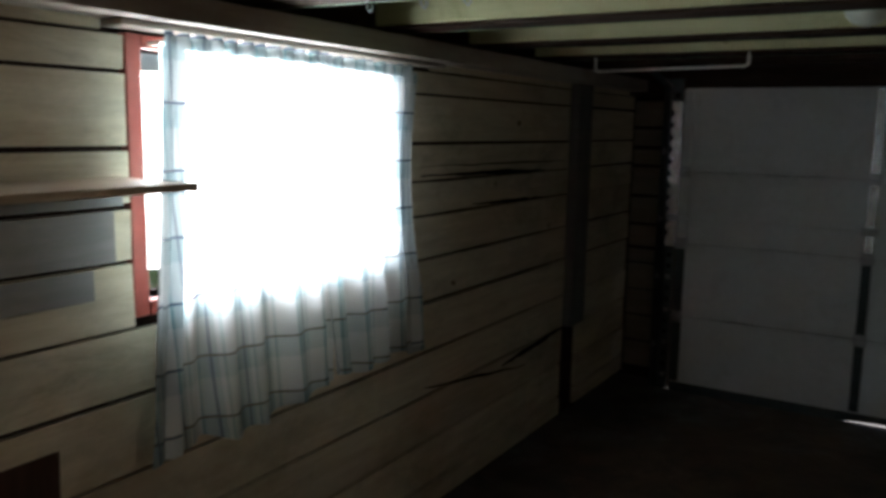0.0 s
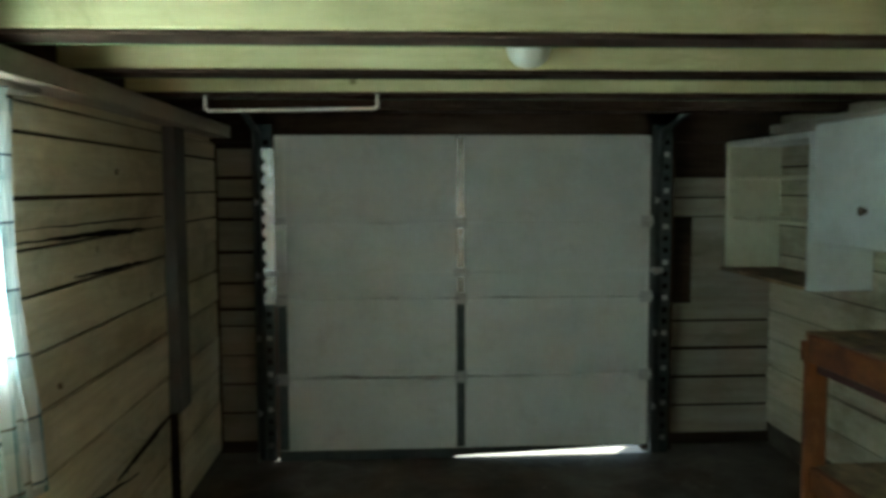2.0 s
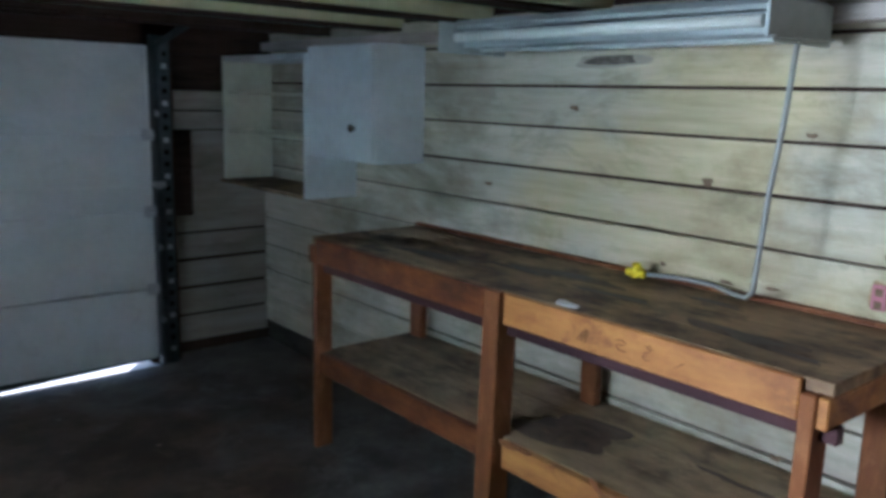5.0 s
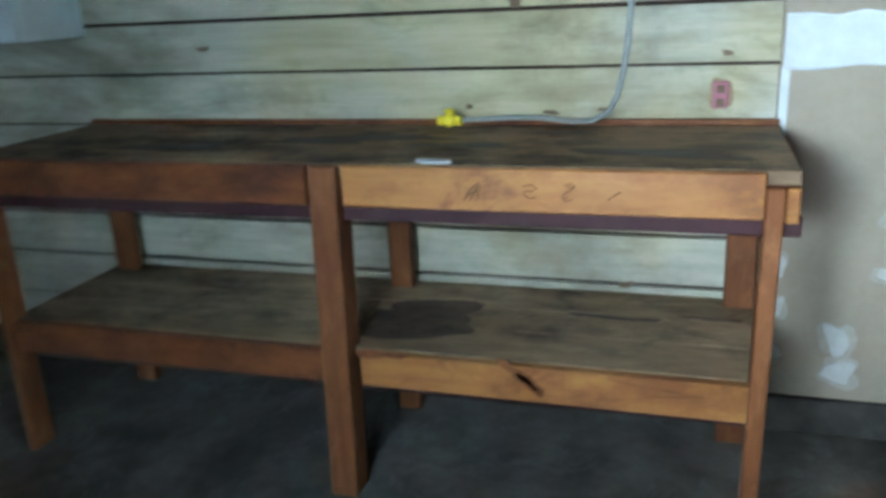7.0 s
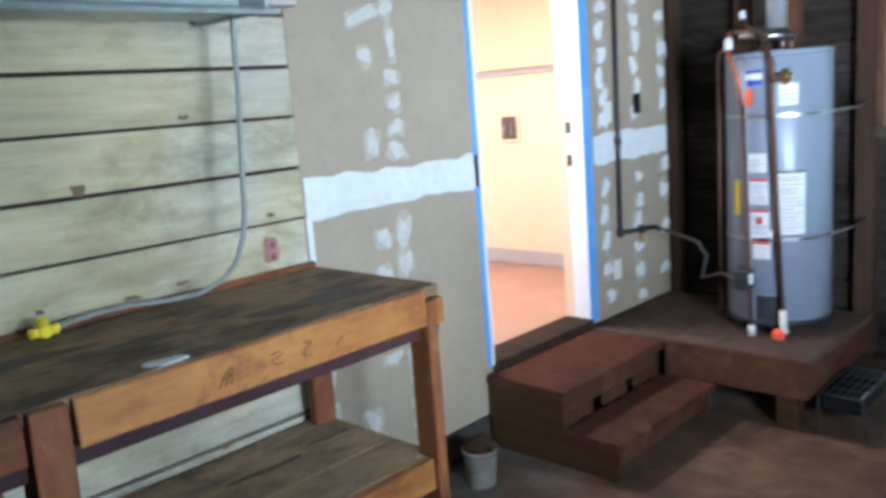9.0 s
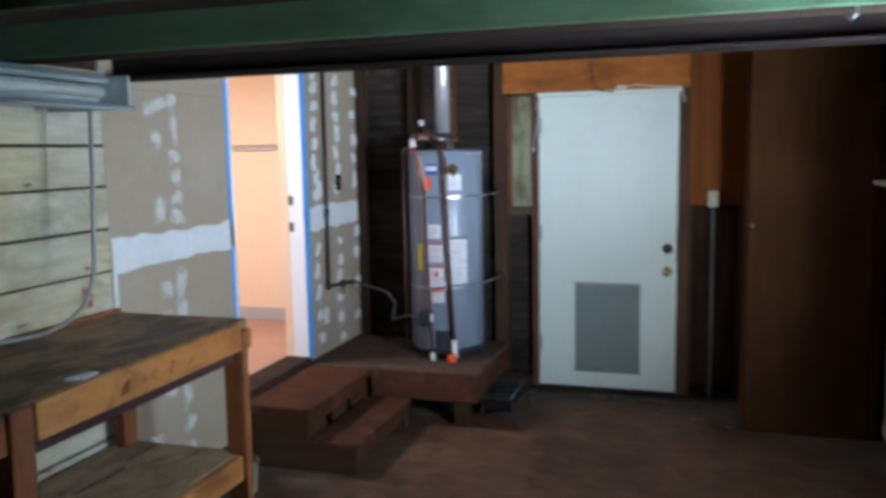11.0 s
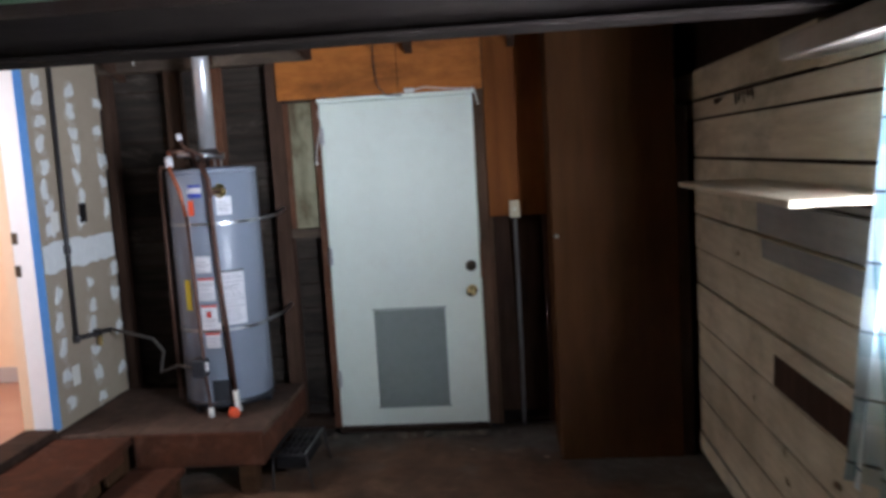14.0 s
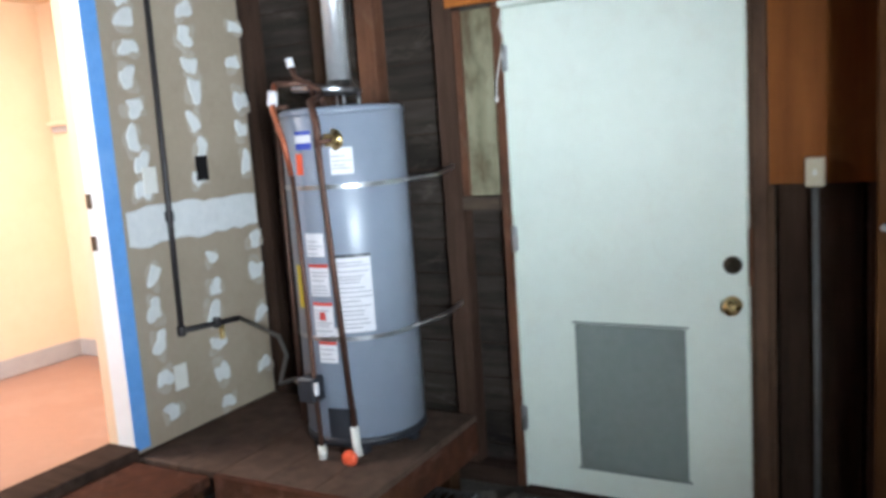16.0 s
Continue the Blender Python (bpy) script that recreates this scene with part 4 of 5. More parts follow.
for xa, xb, lab in ((2.622, 2.745, "dark perforated steel door track with rollers"), (0.26, 0.368, "dark steel door track with rollers")):
    track = thing("door_track", lab, "door track", "door tracks")
    if xa < 1:
        # Bright metal is cut to the height where the window reflects; dark below.
        box_part("angle", (0.312, GY - 0.022, 0.95), (0.382, GY - 0.016, 1.86), stile_metal, track, 0.001, "galvanised upper length, bright for the window's reflection")
        for k in range(11):
            box_part("notch", (0.312, GY - 0.0245, 1.02 + 0.075 * k), (0.326, GY - 0.0225, 1.05 + 0.075 * k), black_void, track, 0.0)
    box_part("angle", (xa, GY + 0.02, 0.0), (xb, GY + 0.026, 2.0), dark_track, track, 0.001)
    box_part("flange", (xa, GY - 0.03, 0.0), (xa + 0.006, GY + 0.019, 2.0), dark_track, track, 0.001)
    tube_part("guide", [(xa + 0.035, GY - 0.01, 0.02), (xa + 0.035, GY - 0.01, 1.80), (xa + 0.035, GY - 0.06, 1.95), (xa + 0.035, GY - 0.5, 2.04)], 0.02, dark_track, track, 8)
    for k in range(26):
        zz = 0.08 + 0.072 * k
        box_part("slot", (xb - 0.05, GY + 0.0175, zz), (xb - 0.02, GY + 0.0195, zz + 0.03), galv if k % 3 == 0 else black_void, track, 0.0)
    for zz in (0.30, 0.75, 1.12, 1.55):
        lathe_part("roller", (xa + 0.01, GY - 0.01, zz), [(0.022, 0.0), (0.022, 0.02)], galv, track, 12, "x")
jambs = thing("door_jambs", "dark wooden boards round the overhead door opening", "door frame")
jambs["kind"] = "structure"
box_part("jamb_board", (GX0 - 0.10, L - 0.11, 0), (GX0 + 0.03, L - 0.025, 2.1), dark_wood_v, jambs, 0.003)
box_part("jamb_board", (GX1 - 0.03, L - 0.11, 0), (GX1 + 0.15, L - 0.025, 2.1), dark_wood_v, jambs, 0.003)
box_part("head_board", (-0.02, L - 0.11, 1.90), (W, L - 0.025, 2.25), dark_wood, jambs, 0.003)

# ---- window, curtains, shelf on the window wall ----
win = thing("window_1", "red framed window behind thin curtains", "window")
win["kind"] = "structure"
y0, y1, z0, z1 = WIN
for lo, hi in (((-0.12, y0 - 0.048, z0 - 0.04), (0.004, y0, z1 + 0.035)), ((-0.12, y1, z0 - 0.04), (0.004, y1 + 0.028, z1 + 0.035)),
               ((-0.12, y0, z1), (0.004, y1, z1 + 0.035)), ((-0.12, y0, z0 - 0.04), (0.012, y1, z0))):
    box_part("window_frame", lo, hi, red_frame, win, 0.003, "red painted frame board")
pane = box_part("pane", (-0.082, y0, z0), (-0.078, y1, z1), glass, win, 0.0)
pane.visible_shadow = False


def curtain(name, ya, yb, ztop, zlow, folds, phase, label):
    """A hanging cloth with folds that open towards the hem, and a doubled outer edge."""
    ob = thing(name, label, "curtain", "window curtains")
    nu, nv = 90, 26
    bm = bmesh.new()
    grid = []
    for j in range(nv + 1):
        v = j / nv
        row = []
        for i in range(nu + 1):
            u = i / nu
            yy = ya + (yb - ya) * u + (-0.06 * u * math.sin(math.pi * min(1.0, v * 1.25)) if ya > 3.3 else 0.02 * (1 - u) * math.sin(math.pi * v) - 0.11 * (1 - u) ** 2 * v)
            amp = 0.010 + 0.022 * v
            xx = 0.085 + amp * (0.65 * math.sin(2 * math.pi * folds * u + phase + 0.6 * math.sin(3 * v) + 1.3 * math.sin(4.1 * u)) + 0.55 * math.sin(2 * math.pi * folds * 0.43 * u + 1.7)) + 0.010 * math.sin(5.3 * u + 4 * v + phase)
            zz = ztop + (zlow - ztop) * v + (0.014 * math.sin(9 * u + phase) + 0.008 * math.sin(31 * u + phase) + 0.035 * (u - 0.5) * math.cos(phase)) * v
            row.append(bm.verts.new((xx + 0.05 * v ** 1.6, yy, zz)))
        grid.append(row)
    for a, b in zip(grid, grid[1:]):
        for i in range(nu):
            bm.faces.new((a[i], a[i + 1], b[i + 1], b[i])).smooth = True
    part("cloth", bm, plaid, ob)
    return ob


ca = curtain("curtain", 2.885, 3.55, 1.872, 0.81, 6, 0.4, "sheer white and blue plaid curtain with wavy dark lines")
cb = curtain("curtain", 3.51, 4.04, 1.868, 0.845, 5, 2.3, "sheer white and blue plaid curtain, shorter at its hem")


def hem(ob, ya, yb, ztop, zlow):
    for off in (0.014,):
        bm = bmesh.new()
        rows = []
        for j in range(21):
            v = j / 20
            zz = ztop + (zlow - ztop) * v
            rows.append([bm.verts.new((0.085 + off + 0.012 * math.sin(3 * v + 6 * k) + 0.05 * v ** 1.6, ya + (yb - ya) * k + 0.010 * math.sin(4 * v + off * 90) + (-0.06 * math.sin(math.pi * min(1.0, v * 1.25)) if ya > 3.3 else 0.01 - 0.085 * v), zz)) for k in (0, 0.33, 0.66, 1)])
        for a, b in zip(rows, rows[1:]):
            for k in range(3):
                bm.faces.new((a[k], a[k + 1], b[k + 1], b[k])).smooth = True
        part("gathered_edge", bm, plaid_doubled, ob)


def ruffle(ob, ya, yb, zc):
    """The gathered heading that stands above the rod."""
    bm = bmesh.new()
    nu = int((yb - ya) / 0.008)
    rows = [[], [], []]
    for i in range(nu + 1):
        y = ya + (yb - ya) * i / nu
        wave = math.sin(i * 0.9) + 0.5 * math.sin(i * 0.37)
        for k, (dz, out) in enumerate(((-0.02, 0.006), (0.0, 0.004), (0.018 + 0.006 * math.sin(i * 0.9 + 1), 0.012))):
            rows[k].append(bm.verts.new((0.10 + out * wave, y, zc + dz)))
    for a, b in zip(rows, rows[1:]):
        for i in range(nu):
            bm.faces.new((a[i], a[i + 1], b[i + 1], b[i])).smooth = True
    part("ruffle", bm, plaid_doubled, ob)


ruffle(ca, 2.90, 3.54, 1.878)
ruffle(cb, 3.53, 4.03, 1.872)
hem(ca, 2.872, 2.955, 1.86, 0.81)
hem(cb, 3.965, 4.045, 1.86, 0.85)
rod = thing("curtain_rod", "thin white curtain rod under the top plate", "curtain rod")
tube_part("rod", [(0.005, 2.93, 1.875), (0.085, 2.93, 1.875), (0.085, 4.06, 1.868), (0.005, 4.06, 1.868)], 0.006, pvc, rod, 8)

wshelf = thing("wall_shelf", "pale wooden board shelf beside the window", "shelf")
box_part("shelf_board", (0.004, 1.55, 1.516), (0.30, 2.82, 1.535), shelf_wood, wshelf, 0.003)
# Added support, kept dark to paint the shadow under the shelf.
box_part("cleat", (0.0, 1.56, 1.488), (0.03, 2.81, 1.515), dark_wood, wshelf, 0.002, "added cleat, dark to read as the board's shadow")
box_part("bare_strip", (-0.01, 1.76, 0.747), (0.0055, 2.62, 0.87), dark_wood_v, wall_west, 0.002, "dark bare strip where a board broke away", 0.004, rng)
# Bluish grey rows under the shelf, each shorter further down.
for za, zb, ya, yb in ((1.225, 1.304, 1.63, 2.74), (1.320, 1.448, 1.58, 2.80), (1.462, 1.505, 1.55, 2.83)):
    box_part("bare_patch", (-0.01, ya, za), (0.0055, yb, zb), blue_grey, wall_west, 0.001, "bluish grey patch under the shelf", 0.003, rng)
for k in range(5):
    blob_part("scuff", (0.0045, 1.30 + 0.06 * k, 1.868 + 0.006 * (k % 2)), (0, 1, 0.15), (0, -0.15, 1), 0.022, 0.07 - 0.008 * k, 0.0015, dark_wood, wall_west, rng, 0.3, 12)
blob_part("bare_patch", (0.0045, 1.0, 1.87), (0, 1, 0), (0, 0, 1), 0.10, 0.03, 0.0015, dark_wood, wall_west, rng, 0.3)
# split boards beyond the window
for ya, za, yb, zb, wd in ((4.23, 1.478, 5.42, 1.464, 0.020), (4.75, 1.470, 5.43, 1.455, 0.024), (4.24, 1.516, 5.70, 1.503, 0.010), (4.66, 1.336, 5.49, 1.318, 0.016), (4.28, 0.578, 5.25, 0.44, 0.014), (5.0, 0.50, 5.72, 0.545, 0.026)):
    bm = bmesh.new()
    top, low = [], []
    for k in range(15):
        u = k / 14
        w = wd * (0.25 + 0.75 * math.sin(math.pi * u)) * rng.uniform(0.5, 1.15)
        y, z = ya + (yb - ya) * u, za + (zb - za) * u + rng.uniform(-0.003, 0.003)
        top.append((y, z + w / 2))
        low.append((y, z - w / 2))
    for k in range(14):
        quad = [low[k], low[k + 1], top[k + 1], top[k]]
        f = [bm.verts.new((0.0048, y, z)) for y, z in quad]
        g = [bm.verts.new((-0.004, y, z)) for y, z in quad]
        bm.faces.new(f)
        for i in range(4):
            bm.faces.new((f[i], g[i], g[(i + 1) % 4], f[(i + 1) % 4]))
    bmesh.ops.recalc_face_normals(bm, faces=bm.faces)
    part("split", bm, black_void, wall_west, "dark jagged split in a board")
# soot under the old light fixture
for yc, zc, wd, ht, m, lift in ((3.93, 1.846, 0.34, 0.052, soot_edge, 0.0), (3.93, 1.849, 0.26, 0.034, soot_grey, 0.001)):
    blob_part("soot", (W - 0.0042 - lift, yc, zc), (0, 1, 0), (0, 0, -1), wd, ht, 0.0008, m, wall_east, rng, 0.12, 30)
# knots and chipped spots along the boards
for yc, zc, wd, ht in ((3.46, 1.416, 0.05, 0.028), (3.10, 0.496, 0.05, 0.022), (2.82, 1.245, 0.035, 0.014), (3.35, 1.07, 0.06, 0.012), (3.62, 1.09, 0.03, 0.012), (4.6, 1.30, 0.04, 0.02), (5.3, 0.8, 0.05, 0.02), (4.1, 1.66, 0.04, 0.025), (3.1, 1.60, 0.03, 0.018), (3.18, 1.08, 0.05, 0.010)):
    blob_part("knot", (W - 0.0042, yc, zc), (0, 1, 0), (0, 0, -1), wd, ht, 0.0012, knot_brown, wall_east, rng, 0.25, 14)
for yc, zc, wd, ht in ((1.30, 1.2, 0.04, 0.02), (1.9, 0.42, 0.06, 0.02), (2.35, 0.60, 0.05, 0.03), (1.5, 0.62, 0.03, 0.02), (4.5, 1.0, 0.04, 0.02), (5.1, 1.7, 0.04, 0.02), (2.5, 0.25, 0.05, 0.03)):
    blob_part("knot", (0.0042, yc, zc), (0, 1, 0), (0, 0, 1), wd, ht, 0.0012, knot_brown, wall_west, rng, 0.25, 14)

# ---- overhead fittings ----
globe = thing("ceiling_lamp", "unlit round white globe lamp on a green beam", "lamp")
lathe_part("globe", (1.53, 4.54, 2.095), [(0.01, -0.072), (0.04, -0.062), (0.062, -0.04), (0.073, -0.008), (0.07, 0.022), (0.055, 0.048), (0.036, 0.062)], lamp_white, globe, 28, "z", "dull white glass globe")
lathe_part("lamp_base", (1.53, 4.54, 2.158), [(0.045, 0.0), (0.05, 0.01), (0.05, 0.045)], pvc, globe, 24)
box_part("arm", (1.51, 4.54, 2.17), (1.55, 4.63, 2.20), pvc, globe, 0.003)
bar = thing("hanging_bar", "thin pale metal bar hung under a beam", "bar")
tube_part("bar", [(0.30, 5.32, 2.03), (0.30, 5.32, 1.965), (0.315, 5.32, 1.955), (1.0, 5.31, 1.965), (1.015, 5.31, 1.975), (1.015, 5.31, 2.03)], 0.008, pvc, bar, 8)
for xh, yh in ((0.37, 3.38), (0.55, 3.38), (0.685, 3.38)):
    hk = thing("screw_hook", "small metal hook under a beam", "hook", "hooks under the beam")
    tube_part("hook_wire", [(xh, yh, 2.026), (xh, yh, 2.0), (xh + 0.012, yh, 1.988), (xh + 0.02, yh, 1.998), (xh + 0.017, yh, 2.008)], 0.003, galv, hk, 6)

fix = thing("fluorescent_fixture", "dusty white fluorescent fixture stood on its side by the top plate", "light fixture")


def prism(name, profile, ya, yb, material, parent, label=""):
    """A sheet-metal channel: an x-z outline drawn out along y."""
    bm = bmesh.new()
    a = [bm.verts.new((x, ya, z)) for x, z in profile]
    b = [bm.verts.new((x, yb, z)) for x, z in profile]
    n = len(profile)
    for k in range(n):
        bm.faces.new((a[k], a[(k + 1) % n], b[(k + 1) % n], b[k]))
    bm.faces.new(a[::-1])
    bm.faces.new(b)
    bmesh.ops.recalc_face_normals(bm, faces=bm.faces)
    return mesh_ob(name, bm, material, parent, label)


prism("reflector", [(3.06, 1.975), (3.10, 2.0), (3.36, 2.0), (3.36, 1.985), (3.11, 1.985), (3.075, 1.962)], 3.06, 4.47, fixture_paint, fix)
prism("housing", [(3.12, 1.895), (3.12, 1.96), (3.36, 1.96), (3.36, 1.895)], 3.05, 4.52, fixture_paint, fix)
prism("reflector", [(2.98, 1.872), (3.0, 1.885), (3.34, 1.893), (3.34, 1.884), (3.01, 1.876), (2.99, 1.862)], 3.02, 4.2, fixture_paint, fix)
tube_part("tube", [(3.07, 3.1, 1.93), (3.07, 4.44, 1.93)], 0.019, lamp_white, fix, 14)
for yy in (3.04, 4.45):
    box_part("end_plate", (2.99, yy, 1.868), (3.36, yy + 0.012, 1.99), fixture_paint, fix, 0.003)

# ---- cabinet and shelf unit over the bench ----
cab = thing("wall_cabinet", "bluish white wall cabinet with a single door and dark knob", "cabinet")
box_part("body", (3.135, 5.095, 1.357), (W - 0.002, 5.70, 1.935), cabinet_paint, cab, 0.004)
cdoor = box_part("door", (3.112, 5.10, 1.362), (3.133, 5.695, 1.93), cabinet_paint, cab, 0.004)
lathe_part("knob", (3.112, 5.25, 1.525), [(0.012, 0.0), (0.012, -0.012), (0.02, -0.018), (0.02, -0.026), (0.008, -0.03)], bronze, cdoor, 16, "x", "dark knob")

unit = thing("shelf_unit", "open cream painted wall shelf unit with two shelves", "shelf unit")
for yy in (5.703, 6.69):
    box_part("side", (3.10, yy, 1.118), (W - 0.002, yy + 0.022, 1.90), shelf_paint if yy > 6 else cabinet_paint, unit, 0.003)
box_part("top", (3.10, 5.727, 1.87), (W - 0.002, 6.688, 1.90), cabinet_paint, unit, 0.003)
for zz in (1.43, 1.67):
    box_part("shelf", (3.13, 5.727, zz), (W - 0.002, 6.688, zz + 0.018), shelf_paint, unit, 0.003)
box_part("bottom", (3.08, 5.727, 1.12), (W - 0.002, 6.73, 1.14), bench_shelf, unit, 0.003, "bare brown bottom board")

# ---- workbench ----
bench = thing("workbench", "long orange-brown timber workbench with a grimy top and a lower shelf", "workbench")
BX0, BX1, BY0, BY1, BZ = 2.77, 3.425, 2.665, 5.115, 1.032
xs = [BX0 + 0.02, 2.95, 3.17, BX1]
for a, b in zip(xs, xs[1:]):
    box_part("top_plank", (a + 0.001, BY0, BZ - 0.036), (b - 0.001, BY1, BZ), bench_top, bench, 0.003)
box_part("back_strip", (BX1 - 0.02, BY0, BZ + 0.001), (BX1 + 0.004, BY1, BZ + 0.019), bench_leg, bench, 0.002)
box_part("front_apron", (BX0, BY0 + 0.076, BZ - 0.115), (BX0 + 0.038, 3.803, BZ - 0.003), bench_lit, bench, 0.004, "front rail with stray ink marks, golden from painted-in light")
box_part("front_apron", (BX0, 3.908, BZ - 0.115), (BX0 + 0.038, BY1 - 0.066, BZ - 0.003), bench_wood, bench, 0.003)
box_part("back_apron", (BX1 - 0.05, BY0, BZ - 0.13), (BX1 - 0.012, BY1, BZ - 0.038), bench_wood, bench, 0.003)
box_part("under_rail", (BX0 + 0.041, BY0 - 0.012, BZ - 0.165), (BX0 + 0.076, BY1 - 0.02, BZ - 0.116), bench_purple, bench, 0.003, "dark purple-brown rail under the top")
box_part("end_apron", (BX0 + 0.002, BY0, BZ - 0.122), (BX1 - 0.052, BY0 + 0.03, BZ - 0.038), bench_lit, bench, 0.004)
box_part("end_apron", (BX0 + 0.002, BY1 - 0.03, BZ - 0.122), (BX1 - 0.052, BY1, BZ - 0.038), bench_wood, bench, 0.004)
for ya, yb, proud, lean in ((BY0 + 0.032, BY0 + 0.074, 0.001, 0.01), (3.815, 3.897, 0.006, 0.022), (BY1 - 0.064, BY1 - 0.032, 0.001, -0.01)):
    bm = bmesh.new()
    add_box(bm, (BX0 - proud, ya, 0.0), (BX0 + 0.092, yb, BZ - (0.004 if proud > 0.003 else 0.038)), 0.004)
    for vv in bm.verts:
        vv.co.y += lean * (1 - vv.co.z / BZ)
    part("leg", bm, bench_leg, bench)
for ya, yb in ((BY0 + 0.04, BY0 + 0.13), (3.82, 3.90), (BY1 - 0.16, BY1 - 0.07)):
    box_part("leg", (BX1 - 0.10, ya, 0.0), (BX1 - 0.055, yb, BZ - 0.13), bench_leg, bench, 0.004)
SZ = 0.478
for a, b in ((2.825, 3.02), (3.024, 3.20), (3.204, 3.40)):
    box_part("shelf_plank", (a, BY0 + 0.04, SZ - 0.025), (b, BY1 - 0.04, SZ), bench_shelf, bench, 0.003)
box_part("shelf_rail", (2.79, BY0 + 0.078, SZ - 0.105), (2.824, 3.80, SZ - 0.002), bench_lit, bench, 0.003)
box_part("shelf_rail", (2.79, 3.92, SZ - 0.105), (2.824, BY1 - 0.07, SZ - 0.002), bench_wood, bench, 0.003)
box_part("shelf_bearer", (2.866, BY0 + 0.03, SZ - 0.155), (2.90, BY1 - 0.03, SZ - 0.027), bench_purple, bench, 0.003, "dark bearer under the lower shelf")
box_part("shelf_bearer", (3.37, BY0 + 0.03, SZ - 0.155), (3.40, BY1 - 0.03, SZ - 0.027), bench_purple, bench, 0.003, "dark bearer under the lower shelf")
# soaked-in grime on the top and the shelf
for xc, yc, wd, ht, zz, turn in ((2.98, 3.00, 0.13, 0.30, BZ, 0.05), (2.93, 2.86, 0.05, 0.20, BZ, -0.1), (3.17, 3.86, 0.10, 0.42, BZ, 0.12), (3.10, 4.02, 0.07, 0.36, BZ, -0.08), (3.06, 3.55, 0.06, 0.34, BZ, 0.1), (3.27, 3.30, 0.05, 0.26, BZ, 0.0),
                               (2.99, 4.45, 0.09, 0.5, BZ, 0.05), (3.05, 3.70, 0.26, 0.40, SZ, 0.1), (3.18, 3.10, 0.04, 0.22, SZ, 0.0), (3.22, 2.82, 0.03, 0.16, SZ, 0.05)):
    for scale in (1.0, 0.6):
        blob_part("grime", (xc, yc, zz + (0.0004 if scale == 1 else 0.0009)), (math.cos(turn), math.sin(turn), 0), (-math.sin(turn), math.cos(turn), 0), wd * scale, ht * scale, 0.0004, grime_thick if scale < 1 and zz > 0.9 else grime_thin, bench, rng, 0.3, 30)
for stroke in ([(3.462, 0.945), (3.446, 0.97), (3.428, 0.99), (3.418, 0.985), (3.424, 0.965), (3.43, 0.945)], [(3.446, 0.945), (3.434, 0.965), (3.425, 0.985)], [(3.454, 0.962), (3.427, 0.968)],
               [(3.31, 0.985), (3.288, 0.99), (3.272, 0.982), (3.285, 0.974), (3.308, 0.972)], [(3.308, 0.966), (3.292, 0.955), (3.274, 0.958)],
               [(3.205, 0.99), (3.19, 0.996), (3.178, 0.988), (3.188, 0.978), (3.202, 0.972), (3.212, 0.96), (3.202, 0.95), (3.186, 0.955)], [(3.198, 0.988), (3.184, 0.984)], [(3.206, 0.957), (3.195, 0.963)],
               [(3.10, 0.956), (3.07, 0.976)]):
    bm = bmesh.new()
    add_tube(bm, [(BX0 - 0.0006, y, z) for y, z in stroke], 0.0013, 5)
    part("ink_mark", bm, step_side, bench)
for yc, zc, wd, ht, tilt in ((3.33, 0.45, 0.12, 0.03, 0.75), (3.305, 0.432, 0.08, 0.035, 0.6), (3.74, 0.478, 0.14, 0.028, 0.05), (2.98, 0.45, 0.16, 0.006, 0.12), (2.93, 0.43, 0.12, 0.005, -0.1)):
    blob_part("stain", (2.7893, yc, zc), (0, math.cos(tilt), math.sin(tilt)), (0, math.sin(tilt), -math.cos(tilt)), wd, ht, 0.0006, bench_leg, bench, rng, 0.3, 18)
scrap = blob_part("paper_scrap", (2.825, 3.56, BZ + 0.001), (1, 0, 0), (0, 1, 0), 0.05, 0.10, 0.004, label_white, None, rng, 0.2)
tagged(scrap, "small white paper scrap on the edge of the workbench", "scrap")

plug = thing("extension_plug", "yellow plug on a grey cable lying on the workbench", "plug")
lathe_part("plug_body", (3.32, 3.655, BZ + 0.032), [(0.012, -0.026), (0.020, -0.022), (0.022, 0.0), (0.019, 0.02), (0.012, 0.03), (0.009, 0.042)], yellow_plastic, plug, 16, "x", "bright yellow plug")
for sy in (-1, 1):
    lathe_part("socket_arm", (3.315, 3.655, BZ + 0.03), [(0.013, 0.012 * sy), (0.016, 0.036 * sy), (0.011, 0.040 * sy)], yellow_plastic, plug, 14, "y")
lathe_part("socket_arm", (3.315, 3.655, BZ + 0.03), [(0.013, 0.01), (0.016, 0.034), (0.011, 0.038)], yellow_plastic, plug, 14)
tube_part("cable", [(3.33, 3.62, BZ + 0.03), (3.375, 3.56, BZ + 0.026), (3.392, 3.48, BZ + 0.028), (3.39, 3.38, BZ + 0.028), (3.35, 3.27, BZ + 0.022), (3.30, 3.20, BZ + 0.032), (3.24, 3.145, BZ + 0.07),
                    (3.195, 3.118, 1.155), (3.17, 3.10, 1.23), (3.16, 3.09, 1.30), (3.16, 3.082, 1.42), (3.165, 3.06, 1.65), (3.17, 3.045, 1.89)], 0.0085, grey_cable, plug, 8)
outlet = thing("power_outlet", "dusty pink power outlet in a broken plank", "outlet")
blob_part("recess", (W - 0.0032, 2.835, 1.125), (0, 1, 0), (0, 0, -1), 0.062, 0.10, 0.0015, bench_shelf, outlet, rng, 0.12)
box_part("outlet_face", (W - 0.016, 2.812, 1.083), (W - 0.0065, 2.857, 1.163), pink_plastic, outlet, 0.004)
for zc in (1.10, 1.14):
    box_part("socket", (W - 0.018, 2.823, zc - 0.012), (W - 0.0165, 2.846, zc + 0.012), knot_brown, outlet, 0.001)

